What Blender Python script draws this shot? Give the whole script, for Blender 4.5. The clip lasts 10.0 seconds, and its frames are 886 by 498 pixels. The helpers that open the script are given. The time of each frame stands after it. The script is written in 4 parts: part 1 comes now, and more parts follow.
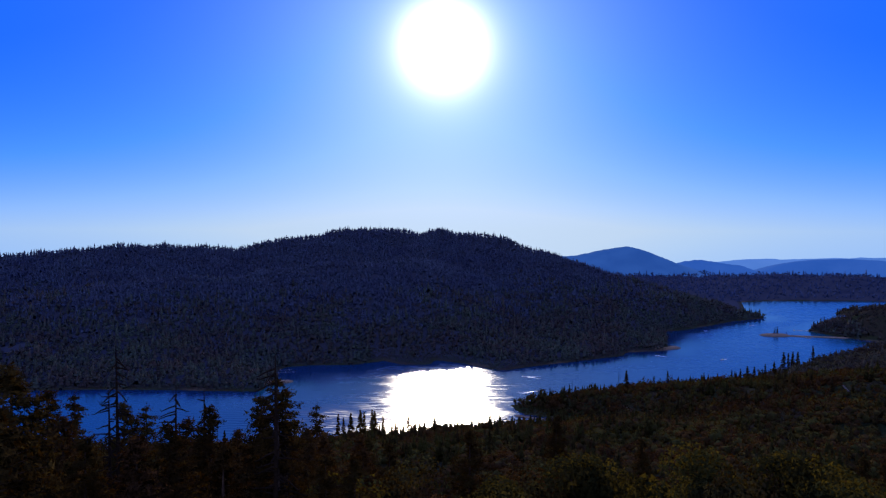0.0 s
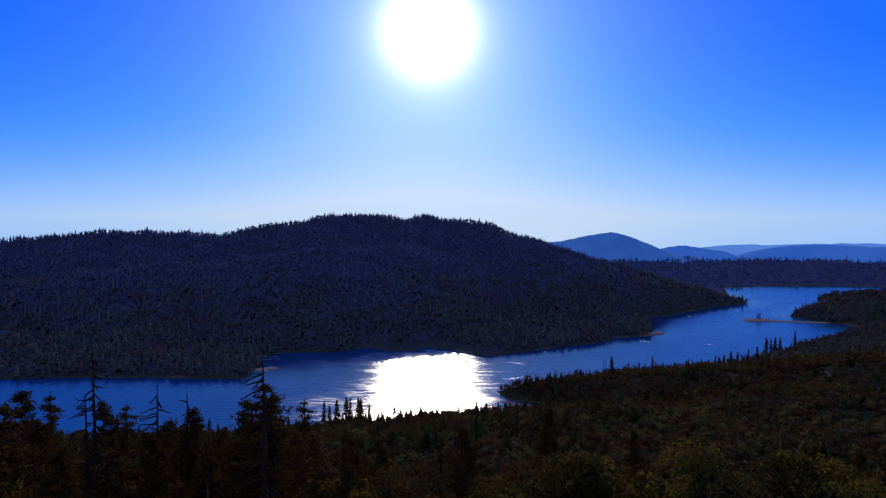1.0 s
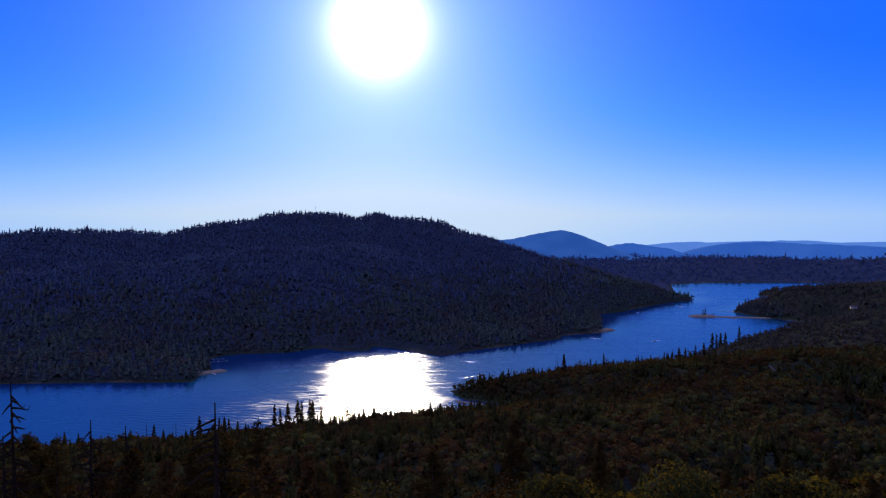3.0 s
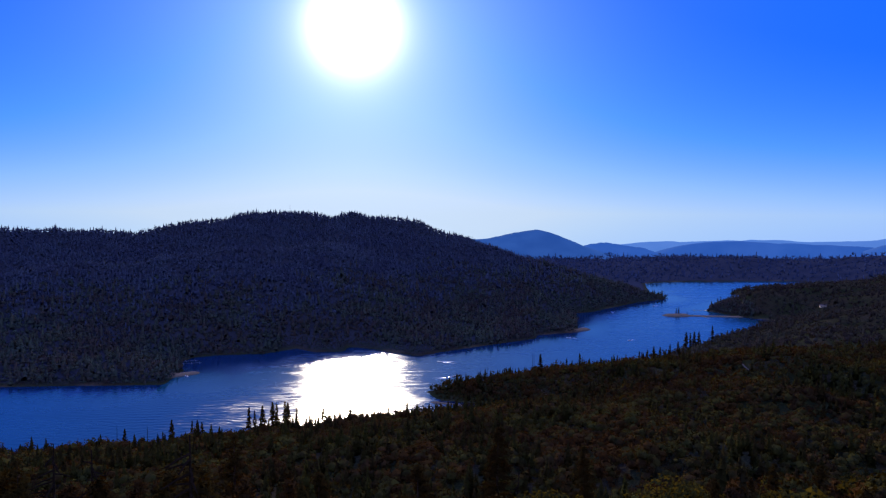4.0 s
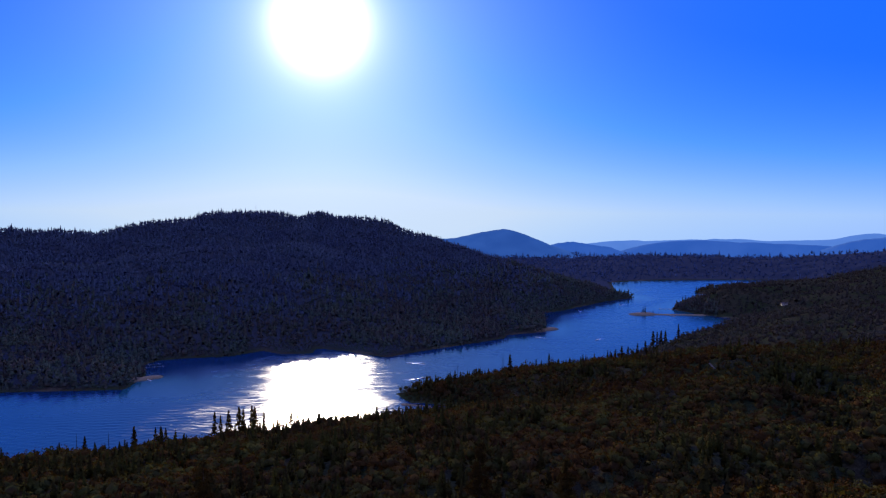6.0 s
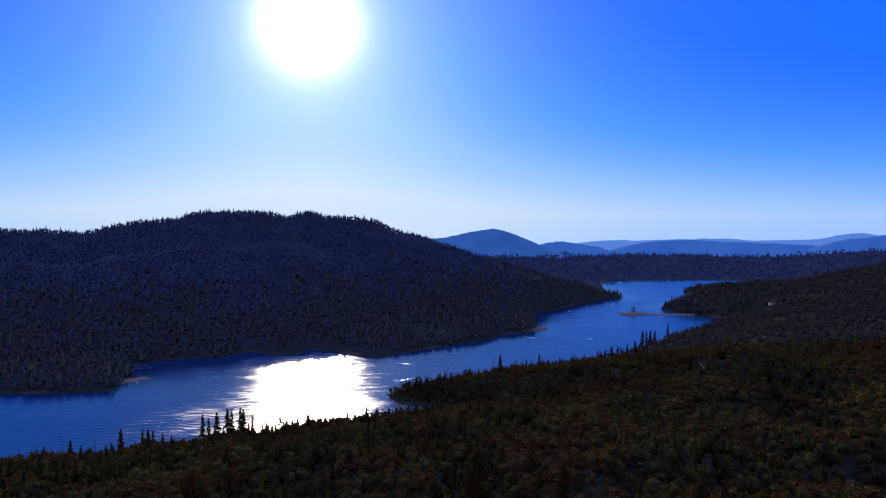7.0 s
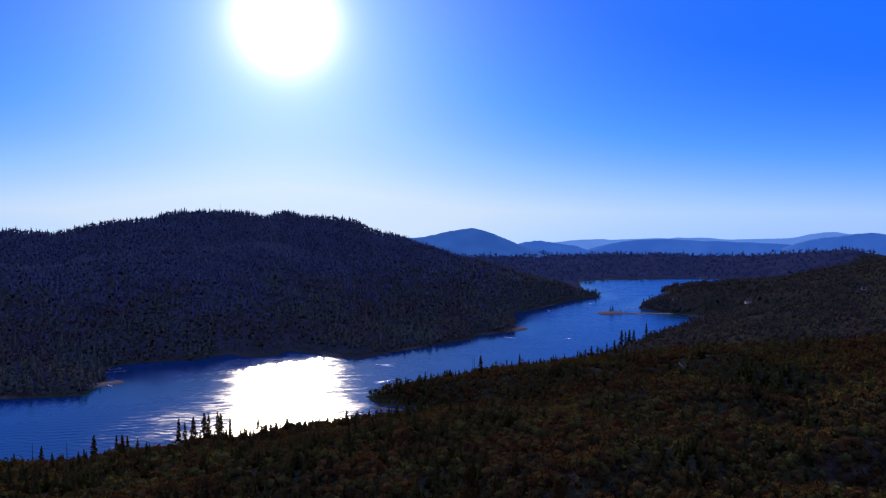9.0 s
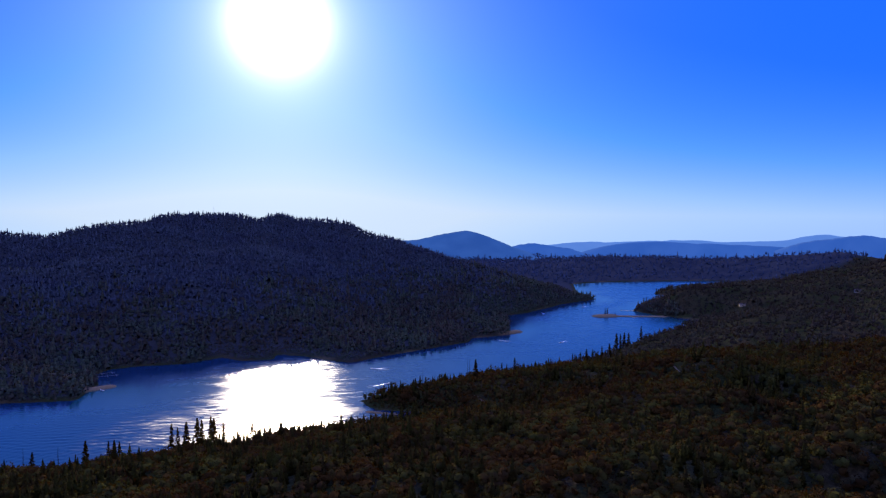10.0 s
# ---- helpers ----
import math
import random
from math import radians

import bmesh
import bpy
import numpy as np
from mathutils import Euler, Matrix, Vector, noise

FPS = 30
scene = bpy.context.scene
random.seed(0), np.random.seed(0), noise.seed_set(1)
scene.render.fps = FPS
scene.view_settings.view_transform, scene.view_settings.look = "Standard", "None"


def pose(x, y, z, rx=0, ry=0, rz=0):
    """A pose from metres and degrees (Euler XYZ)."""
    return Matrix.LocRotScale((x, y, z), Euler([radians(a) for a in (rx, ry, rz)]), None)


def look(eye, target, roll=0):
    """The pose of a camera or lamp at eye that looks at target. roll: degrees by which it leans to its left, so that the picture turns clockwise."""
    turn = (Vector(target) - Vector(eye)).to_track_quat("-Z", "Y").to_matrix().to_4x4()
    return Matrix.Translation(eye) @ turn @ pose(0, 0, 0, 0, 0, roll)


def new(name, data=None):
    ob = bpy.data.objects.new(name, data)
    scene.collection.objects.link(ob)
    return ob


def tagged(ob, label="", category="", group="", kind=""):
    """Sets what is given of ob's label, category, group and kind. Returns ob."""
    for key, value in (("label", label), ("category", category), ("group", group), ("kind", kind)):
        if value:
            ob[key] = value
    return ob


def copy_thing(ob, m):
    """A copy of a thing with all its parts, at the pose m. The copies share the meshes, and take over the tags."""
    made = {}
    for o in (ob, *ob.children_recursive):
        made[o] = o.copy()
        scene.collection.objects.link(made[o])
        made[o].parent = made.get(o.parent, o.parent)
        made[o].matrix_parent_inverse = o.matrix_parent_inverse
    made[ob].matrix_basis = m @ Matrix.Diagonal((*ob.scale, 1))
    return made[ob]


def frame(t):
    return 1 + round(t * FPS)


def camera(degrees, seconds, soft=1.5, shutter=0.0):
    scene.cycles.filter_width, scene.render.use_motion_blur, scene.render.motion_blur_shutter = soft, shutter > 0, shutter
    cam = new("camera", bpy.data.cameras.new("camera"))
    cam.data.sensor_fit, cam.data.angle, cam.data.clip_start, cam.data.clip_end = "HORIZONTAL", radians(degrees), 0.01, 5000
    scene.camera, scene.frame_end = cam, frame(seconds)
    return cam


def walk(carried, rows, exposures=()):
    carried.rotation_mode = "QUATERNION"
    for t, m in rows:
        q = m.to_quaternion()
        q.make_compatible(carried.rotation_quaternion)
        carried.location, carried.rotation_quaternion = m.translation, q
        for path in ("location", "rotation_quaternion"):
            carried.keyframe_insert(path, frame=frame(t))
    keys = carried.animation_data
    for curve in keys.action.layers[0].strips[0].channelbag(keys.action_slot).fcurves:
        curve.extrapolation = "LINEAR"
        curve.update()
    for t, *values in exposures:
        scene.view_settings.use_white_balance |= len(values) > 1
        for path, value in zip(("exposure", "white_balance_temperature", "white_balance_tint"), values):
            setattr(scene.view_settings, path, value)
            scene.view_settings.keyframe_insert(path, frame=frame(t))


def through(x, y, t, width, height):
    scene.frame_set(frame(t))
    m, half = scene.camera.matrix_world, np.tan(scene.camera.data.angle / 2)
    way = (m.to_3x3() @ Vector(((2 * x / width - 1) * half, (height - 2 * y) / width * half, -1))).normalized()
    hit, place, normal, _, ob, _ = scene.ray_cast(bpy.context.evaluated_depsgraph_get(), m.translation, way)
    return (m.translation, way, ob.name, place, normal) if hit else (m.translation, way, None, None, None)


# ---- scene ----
cam = camera(64.83, 10.0, 1.2)
# seconds, place in metres over the lake, yaw, pitch, roll
ROWS = [
    (0.0, 0.00, 0.00, 250.00, -0.00, -1.53, 0.16),
    (0.5, -0.61, 2.07, 250.46, -0.58, -2.09, 0.17),
    (1.0, -1.23, 4.17, 250.86, -1.22, -2.70, 0.17),
    (1.5, -1.83, 6.37, 251.28, -2.10, -2.88, 0.15),
    (2.0, -2.43, 8.38, 251.62, -3.16, -2.90, 0.19),
    (2.5, -3.01, 10.43, 251.95, -4.22, -2.88, 0.19),
    (4.0, -4.70, 17.12, 253.27, -7.26, -2.93, 0.29),
    (4.5, -5.30, 19.10, 253.88, -8.25, -2.95, 0.33),
    (5.0, -5.64, 20.79, 254.45, -9.03, -2.97, 0.33),
    (5.5, -6.19, 22.40, 254.81, -9.51, -2.98, 0.32),
    (7.0, -7.23, 28.28, 255.80, -10.84, -3.02, 0.33),
    (7.5, -7.67, 30.11, 255.99, -11.30, -3.03, 0.32),
    (8.0, -8.06, 31.89, 256.39, -11.75, -3.06, 0.30),
    (8.5, -8.46, 33.70, 256.77, -12.21, -3.06, 0.31),
    (9.0, -8.78, 35.64, 257.18, -12.65, -3.08, 0.31),
    (9.5, -8.98, 37.57, 257.46, -12.99, -3.04, 0.31),
    (10.0, -9.17, 39.56, 258.20, -13.14, -2.88, 0.33),
]
walk(cam, [(t, pose(x, y, z, 90 + pitch, 0, yaw) @ pose(0, 0, 0, 0, 0, roll)) for t, x, y, z, yaw, pitch, roll in ROWS],
     [(0.0, 0.9, 6420, 10.5), (2.5, 0.95, 6480, 11.0), (5.0, 1.0, 6560, 11.5), (7.5, 1.04, 6640, 12.0), (10.0, 1.08, 6700, 12.5)])

# ---- sky and sun ----
SUN_EL, SUN_AZ = radians(14.65), 0.0
SUN_DIR = Vector((math.sin(SUN_AZ) * math.cos(SUN_EL), math.cos(SUN_AZ) * math.cos(SUN_EL), math.sin(SUN_EL)))


class Nodes:
    """A small helper to write node trees."""

    def __init__(self, tree):
        self.tree = tree
        tree.nodes.clear()

    def add(self, kind, **given):
        node = self.tree.nodes.new(kind)
        for key, value in given.items():
            setattr(node, key, value)
        return node

    def link(self, a, b):
        self.tree.links.new(a, b)

    def math(self, op, a, b=None):
        node = self.add("ShaderNodeMath", operation=op)
        for slot, v in zip(node.inputs, (a, b)):
            if v is None:
                continue
            if isinstance(v, (int, float)):
                slot.default_value = v
            else:
                self.link(v, slot)
        return node.outputs[0]

    def mix(self, fac, a, b, blend="MIX"):
        node = self.add("ShaderNodeMix", data_type="RGBA", blend_type=blend)
        for slot, v in ((node.inputs[0], fac), (node.inputs[6], a), (node.inputs[7], b)):
            if isinstance(v, (int, float)):
                slot.default_value = v
            elif isinstance(v, tuple):
                slot.default_value = (*v, 1.0)
            else:
                self.link(v, slot)
        return node.outputs[2]

    def ramp(self, fac, stops):
        node = self.add("ShaderNodeValToRGB")
        ramp = node.color_ramp
        while len(ramp.elements) < len(stops):
            ramp.elements.new(0.5)
        for el, (p, c) in zip(ramp.elements, stops):
            el.position = p
            el.color = (*c, 1.0) if isinstance(c, tuple) else (c, c, c, 1.0)
        self.link(fac, node.inputs[0])
        return node.outputs[0]

    def noise(self, scale, detail=4.0, rough=0.55, vector=None, distortion=0.0):
        node = self.add("ShaderNodeTexNoise")
        node.inputs["Scale"].default_value = scale
        node.inputs["Detail"].default_value = detail
        node.inputs["Roughness"].default_value = rough
        node.inputs["Distortion"].default_value = distortion
        if vector is not None:
            self.link(vector, node.inputs["Vector"])
        return node.outputs["Fac"]


def make_world():
    world = bpy.data.worlds.new("world")
    scene.world = world
    world.use_nodes = True
    n = Nodes(world.node_tree)
    sky = n.add("ShaderNodeTexSky", sky_type="NISHITA", sun_disc=False)
    sky.sun_elevation, sky.sun_rotation = SUN_EL, SUN_AZ
    sky.altitude, sky.air_density, sky.dust_density, sky.ozone_density = 1000, 1.0, 0.35, 2.5
    coord = n.add("ShaderNodeTexCoord").outputs["Generated"]
    unit = n.add("ShaderNodeVectorMath", operation="NORMALIZE")
    n.link(coord, unit.inputs[0])
    dot = n.add("ShaderNodeVectorMath", operation="DOT_PRODUCT")
    n.link(unit.outputs[0], dot.inputs[0])
    dot.inputs[1].default_value = SUN_DIR
    c = n.math("MINIMUM", n.math("MAXIMUM", dot.outputs["Value"], 0.0), 1.0)
    angle = n.math("MULTIPLY", n.math("ARCCOSINE", c), 57.2958)
    angle_any = n.math("MULTIPLY", n.math("ARCCOSINE", n.math("MULTIPLY", dot.outputs["Value"], 0.9999)), 57.2958)
    # the blown-out sun and its aureole: bright air close to the sun
    disc = n.math("MULTIPLY", n.math("LESS_THAN", angle, 2.9), SUN_DISC)
    near = n.math("MULTIPLY", n.math("POWER", 2.718, n.math("MULTIPLY", n.math("MAXIMUM", n.math("SUBTRACT", angle, 2.9), 0.0), -0.95)), NEAR_GLOW)
    wide = n.math("MULTIPLY", n.math("POWER", 2.718, n.math("MULTIPLY", angle, -0.13)), WIDE_GLOW)
    glow = n.math("ADD", disc, near)
    # clear dry mountain air: deep blue away from the sun, paling towards it and the horizon
    red = n.add("ShaderNodeSeparateColor")
    n.link(sky.outputs[0], red.inputs[0])
    tint = n.ramp(n.math("MULTIPLY", red.outputs[0], 0.05), SKY_STOPS)
    # dry haze low on the horizon, all round
    rise = n.add("ShaderNodeSeparateXYZ")
    n.link(unit.outputs[0], rise.inputs[0])
    low = n.math("MULTIPLY", n.math("POWER", 2.718, n.math("MULTIPLY", n.math("MAXIMUM", rise.outputs["Z"], 0.0), -24.0)), 0.5)
    tint = n.mix(low, tint, HORIZON)
    # opposite the sun, out of view: a paler, less blue sky added as fill light
    tint = n.mix(n.ramp(n.math("DIVIDE", angle_any, 180.0), [(0.38, 0.0), (0.72, 1.0)]), tint, ANTISOLAR_FILL)
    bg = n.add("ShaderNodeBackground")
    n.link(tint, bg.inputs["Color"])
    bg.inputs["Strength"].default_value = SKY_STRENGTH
    bg2 = n.add("ShaderNodeBackground")
    bg2.inputs["Color"].default_value = (1.0, 0.94, 0.88, 1)
    n.link(glow, bg2.inputs["Strength"])
    bg3 = n.add("ShaderNodeBackground")
    bg3.inputs["Color"].default_value = (0.95, 0.96, 1.0, 1)
    n.link(wide, bg3.inputs["Strength"])
    add, more = n.add("ShaderNodeAddShader"), n.add("ShaderNodeAddShader")
    n.link(bg.outputs[0], add.inputs[0])
    n.link(bg2.outputs[0], add.inputs[1])
    n.link(add.outputs[0], more.inputs[0])
    n.link(bg3.outputs[0], more.inputs[1])
    out = n.add("ShaderNodeOutputWorld")
    n.link(more.outputs[0], out.inputs["Surface"])
    lamp = bpy.data.lights.new("sun", "SUN")
    lamp.energy, lamp.angle, lamp.color = SUN_POWER, radians(0.55), (1.0, 0.86, 0.66)
    sun = new("sun", lamp)
    sun.matrix_world = look(SUN_DIR * 500, (0, 0, 0))


SKY_STOPS = [(0.0, (0.0025, 0.06, 0.56)), (0.13, (0.004, 0.08, 0.6)), (0.26, (0.025, 0.155, 0.62)), (0.45, (0.1, 0.24, 0.57)), (0.75, (0.2, 0.315, 0.53)), (1.0, (0.265, 0.35, 0.5))]
HORIZON = (0.27, 0.345, 0.41)
ANTISOLAR_FILL = (0.23, 0.27, 0.58)
SKY_STRENGTH, SUN_POWER = 1.0, 3.4
SUN_DISC, NEAR_GLOW, WIDE_GLOW = 4.0, 0.58, 0.31
make_world()


# ---- materials ----
def material(name):
    m = bpy.data.materials.new(name)
    m.use_nodes = True
    return m, Nodes(m.node_tree)


def finish(n, shader):
    out = n.add("ShaderNodeOutputMaterial")
    n.link(shader, out.inputs["Surface"])


def principled(n, color, rough, bump=None, bump_dist=0.1, strength=1.0, spec=0.3):
    p = n.add("ShaderNodeBsdfPrincipled")
    if isinstance(color, tuple):
        p.inputs["Base Color"].default_value = (*color, 1)
    else:
        n.link(color, p.inputs["Base Color"])
    if isinstance(rough, (int, float)):
        p.inputs["Roughness"].default_value = rough
    else:
        n.link(rough, p.inputs["Roughness"])
    p.inputs["Specular IOR Level"].default_value = spec
    if bump is not None:
        b = n.add("ShaderNodeBump")
        b.inputs["Strength"].default_value = strength
        b.inputs["Distance"].default_value = bump_dist
        n.link(bump, b.inputs["Height"])
        n.link(b.outputs[0], p.inputs["Normal"])
    return p


def matt(n, color, bump, dist):
    """A rough surface with no gloss: soil, bark."""
    d = n.add("ShaderNodeBsdfDiffuse")
    d.inputs["Roughness"].default_value = 0.8
    n.link(color, d.inputs["Color"])
    b = n.add("ShaderNodeBump")
    b.inputs["Distance"].default_value = dist
    n.link(bump, b.inputs["Height"])
    n.link(b.outputs[0], d.inputs["Normal"])
    finish(n, d.outputs[0])


def leaf_material(name, dark, mid, light, through=0.3, clump=0.6, patch=0.03):
    """Leaves or needles: colour varies from tree to tree, relief from clump to clump (of that size in metres); light passes through."""
    m, n = material(name)
    where = n.add("ShaderNodeNewGeometry")
    tree = n.noise(patch * 3.5, 2.0, 0.5, where.outputs["Position"])
    wide = n.noise(patch * 0.35, 3.0, 0.55, where.outputs["Position"])
    mixed = n.math("ADD", n.math("MULTIPLY", tree, 0.55), n.math("MULTIPLY", wide, 0.45))
    color = n.ramp(mixed, [(0.41, dark), (0.5, mid), (0.59, light)])
    leafy = n.noise(1.3, 3.0, 0.7, where.outputs["Position"])
    jitter = n.math("ADD", n.math("ADD", n.math("MULTIPLY", where.outputs["Random Per Island"], 0.45), n.math("MULTIPLY", leafy, 0.7)), 0.42)
    grey = n.add("ShaderNodeCombineColor")
    for slot in grey.inputs:
        n.link(jitter, slot)
    color = n.mix(1.0, color, grey.outputs[0], "MULTIPLY")
    relief = n.add("ShaderNodeBump")
    relief.inputs["Distance"].default_value = clump
    n.link(n.noise(0.55 / clump, 3.0, 0.65, where.outputs["Position"]), relief.inputs["Height"])
    p = n.add("ShaderNodeBsdfDiffuse")
    p.inputs["Roughness"].default_value = 0.6
    n.link(relief.outputs[0], p.inputs["Normal"])
    n.link(color, p.inputs["Color"])
    t = n.add("ShaderNodeBsdfTranslucent")
    n.link(n.mix(1.0, color, (1.25, 0.92, 0.45), "MULTIPLY"), t.inputs["Color"])
    mix = n.add("ShaderNodeMixShader")
    mix.inputs[0].default_value = through
    n.link(p.outputs[0], mix.inputs[1])
    n.link(t.outputs[0], mix.inputs[2])
    finish(n, mix.outputs[0])
    return m


def bark_material(name, dark, light):
    m, n = material(name)
    pos = n.add("ShaderNodeNewGeometry").outputs["Position"]
    big = n.noise(0.6, 4, 0.6, pos)
    fine = n.noise(5.0, 5, 0.7, pos)
    color = n.ramp(n.math("ADD", n.math("MULTIPLY", big, 0.5), n.math("MULTIPLY", fine, 0.5)), [(0.35, dark), (0.65, light)])
    matt(n, color, fine, 0.05)
    return m


def ground_material():
    m, n = material("forest_ground")
    geo = n.add("ShaderNodeNewGeometry")
    pos = geo.outputs["Position"]
    xyz = n.add("ShaderNodeSeparateXYZ")
    n.link(pos, xyz.inputs[0])
    big = n.noise(0.012, 5, 0.6, pos)
    fine = n.noise(0.35, 5, 0.65, pos)
    duff = n.ramp(fine, [(0.3, (0.03, 0.024, 0.013)), (0.5, (0.055, 0.042, 0.023)), (0.72, (0.1, 0.078, 0.045))])
    green = n.ramp(fine, [(0.35, (0.024, 0.03, 0.012)), (0.65, (0.055, 0.06, 0.022))])
    land = n.mix(n.ramp(big, [(0.42, 0.0), (0.58, 1.0)]), duff, green)
    # far forest floor: a blue haze tint put into the soil colour
    floor_haze = n.ramp(fine, [(0.3, (0.04, 0.043, 0.055)), (0.7, (0.062, 0.067, 0.084))])
    land = n.mix(n.add("ShaderNodeAttribute", attribute_name="floor_haze").outputs["Fac"], land, floor_haze)
    sand = n.ramp(fine, [(0.3, (0.2, 0.13, 0.075)), (0.7, (0.36, 0.25, 0.15))])
    edge = n.math("ADD", xyz.outputs["Z"], n.math("MULTIPLY", n.noise(0.06, 3, 0.5, pos), -1.6))
    shore = n.ramp(n.math("MULTIPLY", edge, 0.25), [(0.3, 1.0), (0.5, 0.0)])
    beach = n.ramp(n.noise(0.011, 3, 0.5, pos), [(0.52, 0.0), (0.66, 0.3)])
    bar = n.add("ShaderNodeAttribute", attribute_name="sand_bar").outputs["Fac"]
    color = n.mix(n.math("MULTIPLY", shore, beach), land, sand)
    color = n.mix(bar, color, sand)
    matt(n, color, fine, 0.4)
    return m


def water_material():
    """Lake water: the ripples too small to see one by one are its roughness, the wind waves are in the mesh."""
    m, n = material("lake_water")
    geo = n.add("ShaderNodeNewGeometry")
    pos = geo.outputs["Position"]
    # cat's paws: breezy patches and calm lanes drawn out across the lake
    lane = n.add("ShaderNodeMapping")
    lane.inputs["Scale"].default_value = (0.55, 1.5, 1.0)
    lane.inputs["Rotation"].default_value = (0, 0, radians(-8))
    n.link(pos, lane.inputs["Vector"])
    broad = n.noise(0.011, 4, 0.6, lane.outputs[0], 0.9)
    fine = n.noise(0.07, 4, 0.65, lane.outputs[0], 0.5)
    wind = n.ramp(n.math("ADD", n.math("MULTIPLY", broad, 0.6), n.math("MULTIPLY", fine, 0.4)), [(0.36, 0.0), (0.6, 1.0)])
    calm = n.add("ShaderNodeAttribute", attribute_name="shelter").outputs["Fac"]
    open_rough = n.math("ADD", n.math("MULTIPLY", wind, ROUGH_GUST), ROUGH_OPEN)
    breeze = n.add("ShaderNodeAttribute", attribute_name="breeze").outputs["Fac"]
    open_rough = n.math("ADD", open_rough, n.math("MULTIPLY", n.math("MULTIPLY", breeze, n.math("ADD", fine, 0.5)), 0.13))
    rough = n.math("ADD", n.math("MULTIPLY", open_rough, n.math("SUBTRACT", 1.0, calm)), n.math("MULTIPLY", calm, ROUGH_CALM))
    stretch = n.add("ShaderNodeMapping")
    stretch.inputs["Scale"].default_value = (0.7, 1.5, 1.0)
    stretch.inputs["Rotation"].default_value = (0, 0, radians(20))
    n.link(pos, stretch.inputs["Vector"])
    b = n.add("ShaderNodeBump")
    b.inputs["Distance"].default_value = 0.12
    b.inputs["Strength"].default_value = 0.8
    n.link(n.noise(0.3, 3, 0.6, stretch.outputs[0]), b.inputs["Height"])
    deep = n.add("ShaderNodeBsdfDiffuse")
    deep.inputs["Color"].default_value = (0.004, 0.042, 0.09, 1)
    gloss = n.add("ShaderNodeBsdfGlossy", distribution="BECKMANN")
    n.link(rough, gloss.inputs["Roughness"])
    fres = n.add("ShaderNodeFresnel")
    fres.inputs["IOR"].default_value = 1.333
    for node in (deep, gloss, fres):
        n.link(b.outputs[0], node.inputs["Normal"])
    mix = n.add("ShaderNodeMixShader")
    n.link(fres.outputs[0], mix.inputs[0])
    n.link(deep.outputs[0], mix.inputs[1])
    n.link(gloss.outputs[0], mix.inputs[2])
    finish(n, mix.outputs[0])
    return m


ROUGH_OPEN, ROUGH_GUST, ROUGH_CALM = 0.19, 0.11, 0.09


def plain(name, dark, light, rough=0.7, scale=1.0, metal=0.0):
    m, n = material(name)
    pos = n.add("ShaderNodeNewGeometry").outputs["Position"]
    f = n.noise(scale, 5, 0.6, pos)
    p = principled(n, n.ramp(f, [(0.3, dark), (0.7, light)]), rough, f, 0.02, 0.4)
    p.inputs["Metallic"].default_value = metal
    finish(n, p.outputs[0])
    return m


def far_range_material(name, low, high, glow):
    """Distant range: forest, with the haze of kilometres of air put in as emission."""
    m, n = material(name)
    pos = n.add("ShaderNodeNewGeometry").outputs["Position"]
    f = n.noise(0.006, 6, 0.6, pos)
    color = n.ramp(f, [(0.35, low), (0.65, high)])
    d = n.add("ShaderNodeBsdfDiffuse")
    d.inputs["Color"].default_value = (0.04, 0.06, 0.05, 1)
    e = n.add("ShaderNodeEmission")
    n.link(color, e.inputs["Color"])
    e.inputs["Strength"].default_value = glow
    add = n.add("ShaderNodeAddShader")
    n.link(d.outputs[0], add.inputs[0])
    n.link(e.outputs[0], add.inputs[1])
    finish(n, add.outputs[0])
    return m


GROUND = ground_material()
WATER = water_material()
OAK = leaf_material("oak_leaves", (0.052, 0.029, 0.012), (0.052, 0.041, 0.012), (0.06, 0.057, 0.014), 0.12, 0.35)
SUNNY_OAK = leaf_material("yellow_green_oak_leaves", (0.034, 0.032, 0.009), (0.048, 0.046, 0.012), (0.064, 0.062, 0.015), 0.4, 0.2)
RUST = leaf_material("rust_leaves", (0.044, 0.022, 0.008), (0.056, 0.028, 0.009), (0.066, 0.037, 0.011), 0.1, 0.35)
PINE = leaf_material("pine_needles", (0.03, 0.017, 0.005), (0.04, 0.024, 0.006), (0.048, 0.034, 0.008), 0.14, 0.2)
# far firs: the blue of the air in between is put into their colour
HAZED_FIR = leaf_material("haze_blued_fir_needles", (0.052, 0.06, 0.094), (0.06, 0.073, 0.106), (0.068, 0.086, 0.114), 0.03, 0.7)
HAZED_RIDGE_FIR = leaf_material("haze_blued_ridge_fir_needles", (0.046, 0.064, 0.12), (0.052, 0.073, 0.132), (0.06, 0.084, 0.14), 0.03, 0.7)
# oak of the far foot: haze put in as a paler, cooler colour
HAZED_OAK = leaf_material("hazed_green_brown_oak_leaves", (0.064, 0.05, 0.044), (0.062, 0.065, 0.05), (0.062, 0.082, 0.058), 0.04, 0.5)
MID_PINE = leaf_material("olive_pine_needles", (0.032, 0.022, 0.008), (0.036, 0.03, 0.009), (0.044, 0.042, 0.01), 0.1, 0.35)
# east-shore oak: distance haze put in as a cooler leaf colour
HAZED_EAST_OAK = leaf_material("hazed_east_oak_leaves", (0.044, 0.033, 0.026), (0.05, 0.043, 0.031), (0.058, 0.057, 0.036), 0.06, 0.5)
BARK = bark_material("bark", (0.03, 0.02, 0.013), (0.09, 0.06, 0.04))
DEADWOOD = bark_material("dead_wood", (0.012, 0.008, 0.005), (0.035, 0.023, 0.015))

